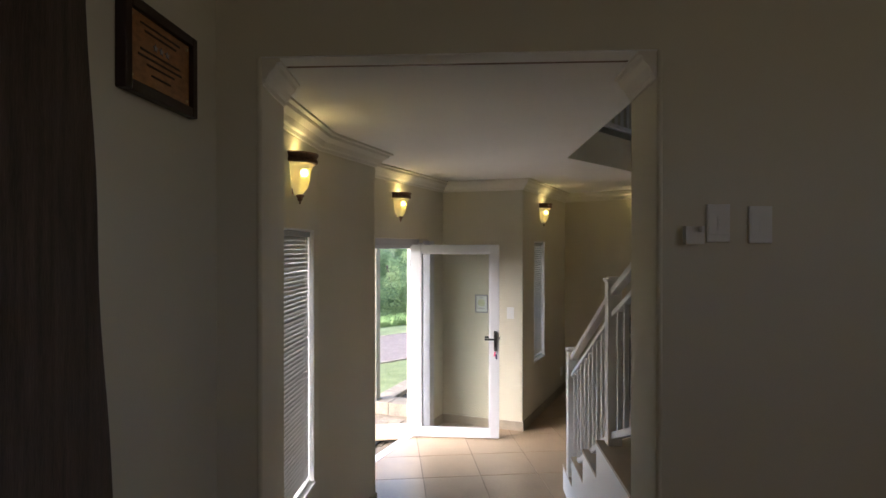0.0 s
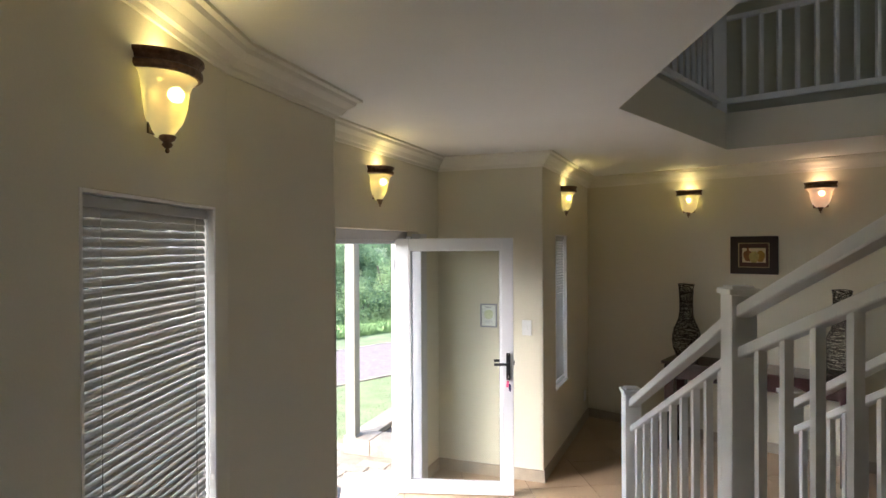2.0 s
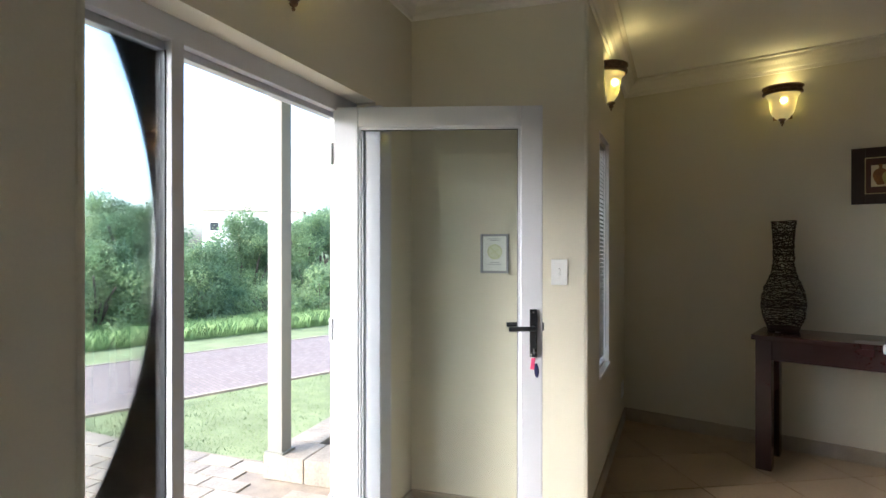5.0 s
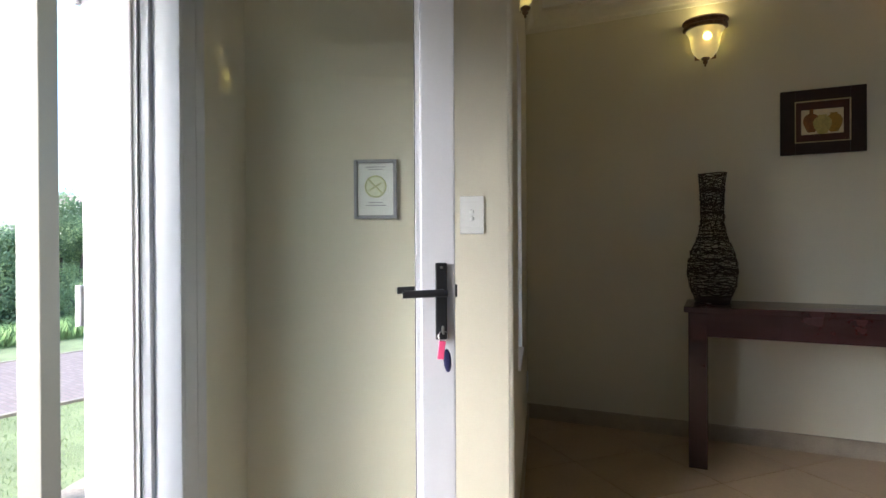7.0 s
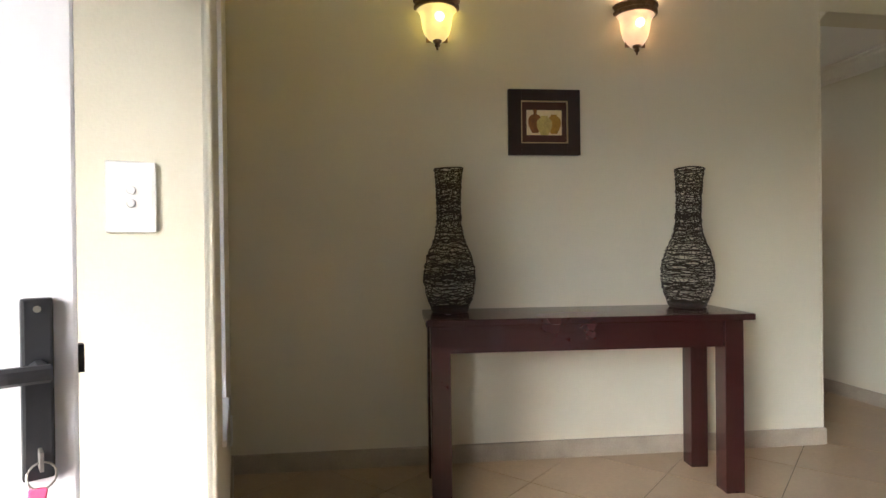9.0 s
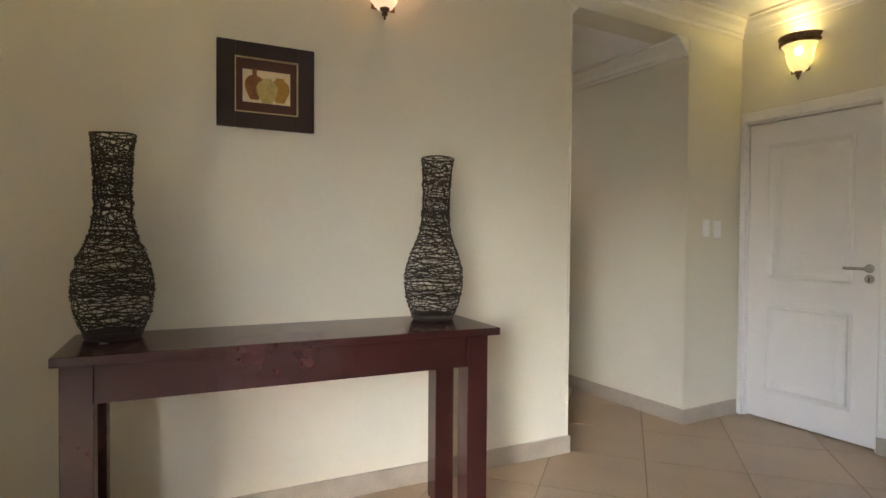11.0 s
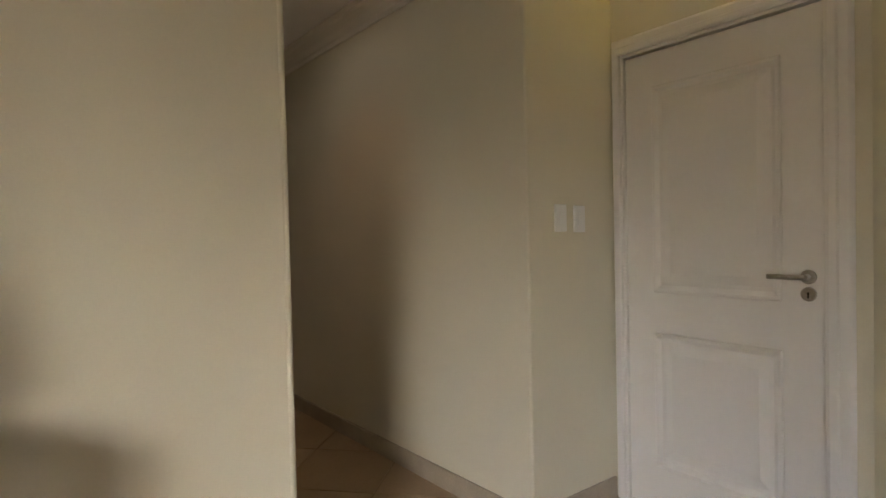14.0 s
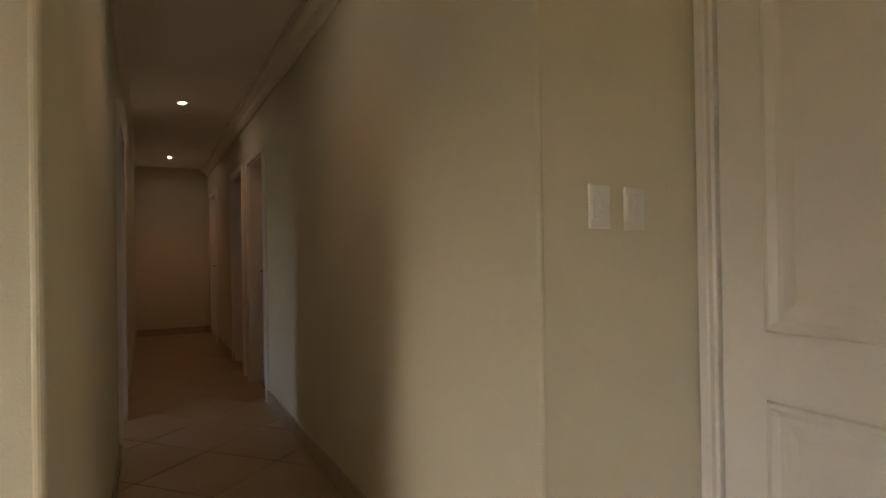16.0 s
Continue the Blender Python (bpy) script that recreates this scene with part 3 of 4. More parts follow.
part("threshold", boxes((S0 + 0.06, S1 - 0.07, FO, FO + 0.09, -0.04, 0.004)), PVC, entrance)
pane = part("pane", boxes((S0 + 0.06, MUL - 0.030, FO + 0.03, FO + 0.036, 0.004, 2.06)), GLASS, entrance)
pane.visible_shadow = False
part("gasket", boxes((MUL - 0.034, MUL - 0.030, FO + 0.024, FO + 0.042, 0.004, 2.018)), BLACK, entrance)
part("gasket", boxes((S1 - 0.0735, S1 - 0.0695, FO - 0.004, FO, 0.0, 2.06)), BLACK, entrance)

LEAFM = along((-0.50, 5.415), (0.447, 5.385))
LW, LT = 0.947, 0.045
leaf = thing("entrance_door", LEAFM, "white framed glass entrance door, standing open", "door")
Z0, Z1 = 0.012, 2.06
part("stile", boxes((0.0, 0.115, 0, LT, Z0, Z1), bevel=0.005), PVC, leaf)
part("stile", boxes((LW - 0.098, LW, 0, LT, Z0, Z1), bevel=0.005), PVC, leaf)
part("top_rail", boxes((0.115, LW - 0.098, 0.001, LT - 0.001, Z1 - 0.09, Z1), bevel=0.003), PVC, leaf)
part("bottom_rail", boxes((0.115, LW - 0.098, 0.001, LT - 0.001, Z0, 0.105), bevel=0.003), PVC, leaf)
gl = part("glass_pane", boxes((0.11, LW - 0.093, 0.019, 0.025, 0.1, Z1 - 0.085)), GLASS, leaf)
gl.visible_shadow = False
bead = bmesh.new()
for y0, y1 in ((0.006, 0.019), (0.025, 0.038)):
    for x0, x1, z0, z1 in ((0.113, 0.125, 0.105, Z1 - 0.09), (LW - 0.11, LW - 0.098, 0.105, Z1 - 0.09), (0.125, LW - 0.11, 0.105, 0.117), (0.125, LW - 0.11, Z1 - 0.102, Z1 - 0.09)):
        box(bead, x0, x1, y0, y1, z0, z1)
part("glazing_bead", bead, PVC, leaf)
gask = boxes((0.1245, 0.127, 0.016, 0.019, 0.117, Z1 - 0.102), (LW - 0.112, LW - 0.1095, 0.016, 0.019, 0.117, Z1 - 0.102), (0.127, LW - 0.112, 0.016, 0.019, Z1 - 0.1045, Z1 - 0.102), (0.127, LW - 0.112, 0.016, 0.019, 0.117, 0.1195))
part("gasket", gask, BLACK, leaf, "black rubber gasket")
HX = LW - 0.042
for sgn, y in ((-1, 0.0), (1, LT)):
    f = lambda a, b: (min(y + sgn * a, y + sgn * b), max(y + sgn * a, y + sgn * b))
    plate = part("handle_plate", boxes((HX - 0.016, HX + 0.016, *f(0, 0.012), 0.935, 1.148), bevel=0.004), BLACK, leaf, "black door handle plate")
    lev = bmesh.new()
    tube(lev, [Vector((HX, y + sgn * d, 1.066)) for d in (0.01, 0.05)], 0.010, 10)
    tube(lev, [Vector((HX + 0.008, y + sgn * 0.052, 1.066)), Vector((HX - 0.03, y + sgn * 0.056, 1.067)), Vector((HX - 0.112, y + sgn * 0.052, 1.065))], 0.0105, 10)
    part("lever", lev, BLACK, plate, "black lever handle")
    cy = lathe([(0, 0), (0.011, 0), (0.011, 0.012), (0, 0.012)], 14, m=pose(HX, y + sgn * 0.011, 0.965, 90 * sgn, 0, 0))
    part("lock_cylinder", cy, STEEL, plate, "steel lock cylinder")
part("screw", lathe([(0, 0), (0.004, 0), (0.004, 0.003), (0, 0.003)], 10, m=pose(HX, -0.011, 1.135, 90, 0, 0)), STEEL, leaf)
part("latch", boxes((LW - 0.001, LW + 0.008, 0.014, 0.030, 1.05, 1.085)), BLACK, leaf, "black latch bolt")
for z in (0.25, 1.05, 1.85):
    part("hinge", lathe([(0, -0.05), (0.010, -0.05), (0.010, 0.05), (0, 0.05)], 12, m=pose(-0.008, 0.004, z)), PVC, leaf)
keys = thing("key_ring", LEAFM @ pose(HX, -0.03, 0.965), "key in the lock with a pink and blue fob", "keys")
part("key", boxes((-0.002, 0.002, -0.014, 0.008, -0.011, 0.011), (-0.0015, 0.0015, 0.006, 0.016, -0.004, 0.004), bevel=0.001), STEEL, keys)
ring = bmesh.new()
tube(ring, [Vector((0.014 * math.cos(a), -0.010 + 0.004 * math.sin(a), -0.016 + 0.014 * math.sin(a))) for a in np.linspace(0, 2 * math.pi, 20, endpoint=False)], 0.0013, 5, closed=True)
part("ring", ring, STEEL, keys)
fob = boxes((-0.009, 0.009, -0.016, -0.010, -0.078, -0.028), bevel=0.0025, m=pose(0, 0, 0, 0, 7, 0))
part("pink_fob", fob, PINK, keys, "pink plastic key fob")
fob = bmesh.new()
bmesh.ops.create_uvsphere(fob, u_segments=14, v_segments=10, radius=1, matrix=pose(0.010, -0.012, -0.082, 0, -4, 0) @ Matrix.Diagonal((0.011, 0.004, 0.032, 1)))
part("blue_fob", fob, BLUE, keys, "dark blue key tag", smooth=True)

solid("doormat", boxes((-0.40, 0.40, -0.25, 0.25, 0.0, 0.012), bevel=0.004), MATFIBRE, "dark ribbed doormat on the entrance paving", "doormat", m=pose(-1.13, 5.22, -0.045, 0, 0, 70))


# ---- windows with venetian blinds ----
def blind_window(name, m, s0, s1, z0, z1, tilt, label):
    w = thing(name, m, label, "window", kind="structure")
    fr = bmesh.new()
    for r in ((s0, s0 + 0.045), (s1 - 0.045, s1)):
        box(fr, *r, 0.12, 0.17, z0, z1, bevel=0.003)
    for r in ((z0, z0 + 0.05), (z1 - 0.05, z1)):
        box(fr, s0 + 0.045, s1 - 0.045, 0.12, 0.17, *r, bevel=0.003)
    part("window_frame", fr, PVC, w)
    p = part("pane", boxes((s0 + 0.045, s1 - 0.045, 0.14, 0.146, z0 + 0.05, z1 - 0.05)), GLASS, w)
    p.visible_shadow = False
    part("window_sill", boxes((s0 + 0.002, s1 - 0.002, -0.012, 0.119, z0 - 0.012, z0 + 0.006), bevel=0.004), GLOSS, w)
    lin = boxes((s0 + 0.001, s0 + 0.012, -0.002, 0.118, z0 + 0.007, z1 - 0.001), (s1 - 0.012, s1 - 0.001, -0.002, 0.118, z0 + 0.007, z1 - 0.001), (s0 + 0.013, s1 - 0.013, -0.002, 0.118, z1 - 0.012, z1 - 0.001), bevel=0.002)
    part("reveal_trim", lin, GLOSS, w)
    bl = thing("venetian_blind", m, "grey-white venetian blind, lowered and half closed", "blind")
    part("head_rail", boxes((s0 + 0.016, s1 - 0.016, 0.020, 0.05, z1 - 0.045, z1 - 0.014), bevel=0.002), SLAT, bl)
    part("bottom_rail", boxes((s0 + 0.018, s1 - 0.018, 0.022, 0.047, z0 + 0.012, z0 + 0.024), bevel=0.002), SLAT, bl)
    sb = bmesh.new()
    cs = [(-0.0125, 0.0), (-0.006, 0.0022), (0, 0.003), (0.006, 0.0022), (0.0125, 0.0)]
    ends = [[sb.verts.new((x, a, b + o)) for o in (0, -0.0007) for a, b in (cs if o == 0 else cs[::-1])] for x in (s0 + 0.018, s1 - 0.018)]
    k = len(ends[0])
    for i in range(k):
        sb.faces.new((ends[0][i], ends[0][(i + 1) % k], ends[1][(i + 1) % k], ends[1][i]))
    sb.faces.new(ends[0][::-1]), sb.faces.new(ends[1])
    me = finish("slat", sb, SLAT)
    n = int((z1 - z0 - 0.08) / 0.026)
    for i in range(n):
        s = new("slat", me)
        s.parent = bl
        s.matrix_local = pose(0, 0.035, z1 - 0.055 - 0.026 * i, tilt + random.uniform(-1.5, 1.5), random.uniform(-0.1, 0.1), 0)
    for x in (s0 + 0.11, s1 - 0.11):
        cord = bmesh.new()
        for y in (0.0205, 0.0495):
            tube(cord, [Vector((x, y, z1 - 0.04)), Vector((x, y, z0 + 0.02))], 0.0012, 4)
        part("ladder_cord", cord, SLAT, bl)
    wand = bmesh.new()
    tube(wand, [Vector((s1 - 0.035, 0.016, z1 - 0.04 - 0.9 * t * (z1 - z0))) + Vector((0.0015 * math.sin(40 * t), 0.0, 0)) for t in np.linspace(0, 1, 30)], 0.0025, 5)
    part("pull_cord", wand, SLAT, bl)


blind_window("window_1", along(L1, L2), 2.235 - OY1, 2.955 - OY1, 0.55, 2.145, 74, "tall white window beside the entrance hall stairs")
blind_window("window_2", along(CR, TW), 0.44, 0.92, 0.68, 2.10, 48, "narrow white window in a beige wall")


# ---- wall lamps ----
def sconce(m, shade_mat, bulb_mat, colour, power, tone):
    t = thing("wall_lamp", m, f"bronze wall lamp with a {tone} lit bell-shaped glass shade", "wall lamp", group="wall lamps")
    half = pose(0, 0, 0, 0, 0, 180)
    cap = lathe([(0.02, 0.205), (0.118, 0.205), (0.126, 0.212), (0.126, 0.226), (0.118, 0.232), (0.122, 0.244), (0.130, 0.252), (0.130, 0.262), (0.120, 0.264), (0.085, 0.262), (0.085, 0.235), (0.02, 0.235)], 20, math.pi, m=half)
    part("cap", cap, BRONZE, t, "brown bronze cap", smooth=False)
    prof = [(0.0, 0.026), (0.022, 0.027), (0.046, 0.042), (0.068, 0.074), (0.080, 0.112), (0.085, 0.146), (0.089, 0.172), (0.098, 0.193), (0.112, 0.206)]
    bm = lathe(prof, 24, math.pi, m=half)
    part("shade", bm, shade_mat, t, f"{tone} frosted glass shade", smooth=True)
    fin = lathe([(0, 0.0), (0.004, 0.001), (0.007, 0.008), (0.004, 0.014), (0.013, 0.020), (0.016, 0.027), (0.011, 0.033), (0.021, 0.040), (0.026, 0.050), (0.022, 0.054), (0, 0.054)], 14, m=pose(0, -0.028, -0.02))
    part("finial", fin, BRONZE, t, smooth=True)
    part("back_plate", boxes((-0.06, 0.06, -0.006, 0, 0.03, 0.2), bevel=0.002), BRONZE, t)
    b = bmesh.new()
    bmesh.ops.create_uvsphere(b, u_segments=12, v_segments=8, radius=0.024, matrix=pose(0.012, -0.05, 0.158))
    part("bulb", b, bulb_mat, t, smooth=True)
    d = bpy.data.lights.new("bulb_light", "POINT")
    d.energy, d.color, d.shadow_soft_size = power, colour, 0.05
    lamp = new("bulb_light", d)
    lamp.parent = t
    lamp.location = (0, -0.05, 0.245)
    return t


def on_wall(a, b, s, z):
    return along(a, b) @ pose(s, 0, z)


YEL, AMB = (1.0, 0.74, 0.24), (1.0, 0.60, 0.28)
LZ = 2.30
for m in (on_wall(L1, L2, 2.58 - OY1, LZ), on_wall(L4, INC, 1.02, LZ), on_wall(CR, TW, 0.78, LZ), on_wall(TW, HC, 1.13, LZ), on_wall(K, K2, 0.40, LZ)):
    sconce(m, SHADE_Y, BULB_Y, YEL, 0.30, "yellow")
sconce(on_wall(TW, HC, 2.27, LZ), SHADE_O, BULB_O, AMB, 0.28, "amber")


# ---- console table and what stands on it ----
TL, TD, TH = 1.575, 0.46, 0.866
table = thing("console_table", along((1.97, 6.511), (3.21, 5.54)), "dark mahogany console table against the wall", "table")
part("tabletop", boxes((0, TL, 0, TD, TH - 0.032, TH), bevel=0.005), MAHOGANY, table)
LEG, RIN = 0.092, 0.048
for x in (0.022, TL - RIN - LEG):
    for y in (0.022, TD - 0.022 - LEG):
        part("leg", boxes((x, x + LEG, y, y + LEG, 0.0, TH - 0.032), bevel=0.004), MAHOGANY, table)
for y in (0.034, TD - 0.034 - 0.022):
    part("apron", boxes((0.022 + LEG, TL - RIN - LEG, y, y + 0.022, TH - 0.160, TH - 0.032)), MAHOGANY, table)
for x in (0.034, TL - RIN - 0.034):
    part("apron", boxes((x, x + 0.022, 0.022 + LEG, TD - 0.022 - LEG, TH - 0.160, TH - 0.032)), MAHOGANY, table)


def vase(m, seed):
    """An open-weave wicker bottle vase of single strands."""
    rnd = random.Random(seed)
    prof = [(0.0, 0.088), (0.03, 0.098), (0.09, 0.122), (0.165, 0.133), (0.23, 0.129), (0.30, 0.110), (0.355, 0.085), (0.40, 0.070), (0.465, 0.061), (0.58, 0.061), (0.68, 0.066), (0.735, 0.073)]

    def rad(z):
        return float(np.interp(z, [p[0] for p in prof], [p[1] for p in prof]))
    t = thing("wicker_vase", m, "tall bottle-shaped vase of dark open-weave wicker", "vase", group="vases on the console table")
    bm = bmesh.new()
    n = 56
    z = 0.012
    while z < 0.73:
        ph, amp, f = rnd.uniform(0, 6.3), rnd.uniform(0.002, 0.0085), rnd.choice((3, 4, 5, 7))
        ph2, f2 = rnd.uniform(0, 6.3), rnd.choice((9, 11, 13))
        pts = []
        for k in range(n):
            a = 2 * math.pi * k / n
            zz = min(0.732, max(0.006, z + amp * math.sin(f * a + ph) + 0.35 * amp * math.sin(f2 * a + ph2)))
            r = rad(zz) + 0.003 * math.sin(f2 * a + ph)
            pts.append(Vector((r * math.cos(a), r * math.sin(a), zz)))
        tube(bm, pts, rnd.uniform(0.0018, 0.0029), 4, closed=True)
        z += rnd.choice((0.004, 0.004, 0.006, 0.009, 0.015, 0.018))
    for _ in range(34):
        # short loose strands that wander over the weave
        a0, z0, slope, turn = rnd.uniform(0, 6.28), rnd.uniform(0.03, 0.66), rnd.uniform(-0.035, 0.05), rnd.uniform(0.8, 2.4)
        ph, pts = rnd.uniform(0, 6.3), []
        for q in np.linspace(0, 1, 18):
            zz = min(0.728, max(0.02, z0 + slope * q * turn + 0.007 * math.sin(9 * q + ph)))
            r = rad(zz) + 0.0035 + 0.002 * math.sin(14 * q + ph)
            pts.append(Vector((r * math.cos(a0 + turn * q), r * math.sin(a0 + turn * q), zz)))
        tube(bm, pts, rnd.uniform(0.0016, 0.0026), 4)
    tagged(part("weave", bm, WICKER, t), kind="stuff")
    bm = bmesh.new()
    for k in range(19):
        a0, ph, tw = 2 * math.pi * k / 19 + rnd.uniform(-0.1, 0.1), rnd.uniform(0, 6.3), rnd.uniform(-0.5, 0.5)
        pts = []
        for z in np.linspace(0.004, 0.732, 46):
            a = a0 + tw * z + 0.14 * math.sin(52 * z + ph)
            r = rad(z) - 0.001 + 0.002 * math.sin(60 * z + ph)
            pts.append(Vector((r * math.cos(a), r * math.sin(a), z)))
        tube(bm, pts, 0.0018, 4)
    tagged(part("warp", bm, WICKER, t), kind="stuff")
    part("base", lathe([(0, 0.0), (0.088, 0.0), (0.096, 0.012), (0.100, 0.026), (0.094, 0.026), (0.088, 0.008), (0, 0.008)], 28), WICKER, t, "dense woven base", smooth=True)
    rim = bmesh.new()
    tube(rim, [Vector(((0.073 + 0.002 * math.sin(3 * a + seed)) * math.cos(a), (0.073 + 0.002 * math.sin(3 * a + seed)) * math.sin(a), 0.735 + 0.003 * math.sin(2 * a + seed))) for a in np.linspace(0, 2 * math.pi, 30, endpoint=False)], 0.0036, 6, closed=True)
    tube(rim, [Vector((0.0745 * math.cos(a), 0.0745 * math.sin(a), 0.727 + 0.004 * math.sin(5 * a + 2 * seed))) for a in np.linspace(0, 2 * math.pi, 40, endpoint=False)], 0.0026, 5, closed=True)
    part("rim", rim, WICKER, t)
    return t


TM = along((1.97, 6.511), (3.21, 5.54))
vase(TM @ pose(0.139, 0.325, TH, 0, 0, 15), 3)
vase(TM @ pose(1.405, 0.325, TH - 0.001, 0, 1.6, 0) @ pose(0, 0, 0, 0, 0, 80), 8)

# ---- framed picture ----
PW, PH = 0.412, 0.368
pic = thing("framed_picture", on_wall(TW, HC, 1.523, 1.71), "dark framed picture of three clay pots", "picture")
fr = bmesh.new()
for r in ((0, 0.075, 0, PH), (PW - 0.075, PW, 0, PH)):
    box(fr, r[0], r[1], -0.024, -0.001, r[2], r[3], bevel=0.003)
for r in ((0, 0.068), (PH - 0.068, PH)):
    box(fr, 0.075, PW - 0.075, -0.0235, -0.001, *r, bevel=0.003)
part("frame", fr, FRAMEWOOD, pic)
fil = boxes((0.072, 0.077, -0.0255, -0.008, 0.065, PH - 0.065), (PW - 0.077, PW - 0.072, -0.0255, -0.008, 0.065, PH - 0.065), (0.077, PW - 0.077, -0.0255, -0.008, 0.065, 0.070), (0.077, PW - 0.077, -0.0255, -0.008, PH - 0.070, PH - 0.065))
part("fillet", fil, GOLD, pic, "thin gold fillet")
part("mount", boxes((0.075, PW - 0.075, -0.012, -0.004, 0.068, PH - 0.068)), MATBOARD, pic, "dark brown mount")
part("print", boxes((0.105, PW - 0.105, -0.0135, -0.012, 0.112, PH - 0.115)), PRINT, pic, "cream print of three pots")


def pot_shape(parent, cx, z0, w, h, neck, mat, y, shoulder):
    """A flat painted pot: tapered foot, fat belly, short neck and lip."""
    pts = []
    for k in range(21):
        t = k / 20
        if t < shoulder:
            u = t / shoulder
            belly = w * (0.42 + 0.58 * math.sin(math.pi * min(1.0, u / 0.62) / 2)) if u < 0.62 else w * math.sqrt(max(0.0, 1 - ((u - 0.62) / 0.40) ** 2))
            r = max(neck, belly)
        else:
            r = neck * (1 + 0.3 * ((t - shoulder) / (1 - shoulder)) ** 3)
        pts.append((r, z0 + h * t))
    bm = bmesh.new()
    f = [bm.verts.new((cx + r, y, z)) for r, z in pts] + [bm.verts.new((cx - r, y, z)) for r, z in pts[::-1]]
    face = bm.faces.new(f)
    ext = bmesh.ops.extrude_face_region(bm, geom=[face])
    bmesh.ops.translate(bm, vec=(0, 0.0012, 0), verts=[v for v in ext["geom"] if isinstance(v, bmesh.types.BMVert)])
    part("pot", bm, mat, parent)


pot_shape(pic, 0.154, 0.124, 0.040, 0.132, 0.009, POT1, -0.0150, 0.80)
pot_shape(pic, 0.262, 0.120, 0.041, 0.108, 0.016, POT3, -0.0150, 0.93)
pot_shape(pic, 0.207, 0.112, 0.045, 0.108, 0.018, POT2, -0.0168, 0.94)


# ---- switches, socket and notice ----
def switch(m, w, h, kind="rocker", label="white wall switch plate"):
    t = thing("light_switch", m, label, "switch", group="light switches")
    part("plate", boxes((-w / 2, w / 2, -0.009, 0, -h / 2, h / 2), bevel=0.003), SWITCH, t)
    part("insert", boxes((-w / 2 + 0.006, w / 2 - 0.006, -0.0105, -0.008, -h / 2 + 0.026, h / 2 - 0.020), bevel=0.001), SWITCH, t)
    for z in ((0.012, -0.012) if kind == "knob" else (0.018, 0.0, -0.018)):
        if kind == "knob":
            part("button", lathe([(0, 0), (0.008, 0), (0.007, 0.006), (0, 0.007)], 14, m=pose(0, -0.0105, z, 90, 0, 0)), SWITCH, t, smooth=False)
        else:
            part("rocker", boxes((-0.006, 0.006, -0.0135, -0.0105, z - 0.006, z + 0.006), bevel=0.001), SWITCH, t)
    return t


SWL = (Vector(CR) - Vector(INC)).length
switch(on_wall(INC, CR, 0.800, 1.300), 0.082, 0.130, "knob")
switch(on_wall(OC, K, 0.195, 1.318), 0.072, 0.118)
switch(on_wall(OC, K, 0.318, 1.314), 0.072, 0.118)
RW = along((JR, OY0), (2.0, OY0)) @ pose(0, 0, 0)
switch(RW @ pose(0.197, 0, 2.120), 0.075, 0.128)
switch(RW @ pose(0.334, 0, 2.115), 0.075, 0.124)
inter = thing("wall_holder", RW @ pose(0.112, 0, 2.080), "small white plastic holder on the wall", "holder")
part("back", boxes((-0.03, 0.03, -0.004, 0, -0.03, 0.03)), SWITCH, inter)
part("cup", boxes((-0.03, -0.022, -0.03, -0.004, -0.03, 0.03), (0.022, 0.03, -0.03, -0.004, -0.03, 0.03), (-0.022, 0.022, -0.03, -0.022, -0.03, 0.01), (-0.022, 0.022, -0.022, -0.004, -0.03, -0.022)), SWITCH, inter)
sock = thing("wall_socket", on_wall(CR, TW, 1.80, 0.30), "white plastic wall socket above the skirting", "socket")
part("plate", boxes((-0.06, 0.06, -0.009, 0, -0.06, 0.06), bevel=0.003), SWITCH, sock)
part("socket_face", boxes((-0.045, 0.045, -0.0115, -0.008, -0.045, 0.03), bevel=0.001), SWITCH, sock)

note = thing("framed_notice", on_wall(INC, CR, 0.392, 1.290), "grey framed white notice with a lime no-smoking sign", "notice")
NW, NH = 0.150, 0.205
fr = bmesh.new()
for r in ((0, 0.012, 0, NH), (NW - 0.012, NW, 0, NH), (0.012, NW - 0.012, 0, 0.012), (0.012, NW - 0.012, NH - 0.012, NH)):
    box(fr, r[0], r[1], -0.016, -0.001, r[2], r[3], bevel=0.002)
part("frame", fr, GREYFRAME, note)
part("sheet", boxes((0.012, NW - 0.012, -0.006, -0.002, 0.012, NH - 0.012)), PAPER, note)
sg = bmesh.new()
tube(sg, [Vector((NW / 2 + 0.036 * math.cos(a), -0.0065, 0.112 + 0.036 * math.sin(a))) for a in np.linspace(0, 2 * math.pi, 32, endpoint=False)], 0.0026, 4, closed=True)
tube(sg, [Vector((NW / 2 - 0.025, -0.0065, 0.137)), Vector((NW / 2 + 0.025, -0.0065, 0.087))], 0.0026, 4)
tube(sg, [Vector((NW / 2 - 0.020, -0.0065, 0.100)), Vector((NW / 2 + 0.020, -0.0065, 0.124))], 0.0026, 4)
disc = lathe([(0, 0), (0.035, 0), (0.035, 0.0004), (0, 0.0004)], 32, m=pose(NW / 2, -0.006, 0.112, 90, 0, 0))
part("sign_ground", disc, PALELIME, note, "pale lime disc")
part("sign", sg, LIME, note, "lime green no-smoking sign")
bars = bmesh.new()
for z, w in ((0.178, 0.07), (0.170, 0.05), (0.055, 0.05), (0.045, 0.07)):
    box(bars, NW / 2 - w / 2, NW / 2 + w / 2, -0.0066, -0.006, z, z + 0.003)
part("text_line", bars, GREYFRAME, note)

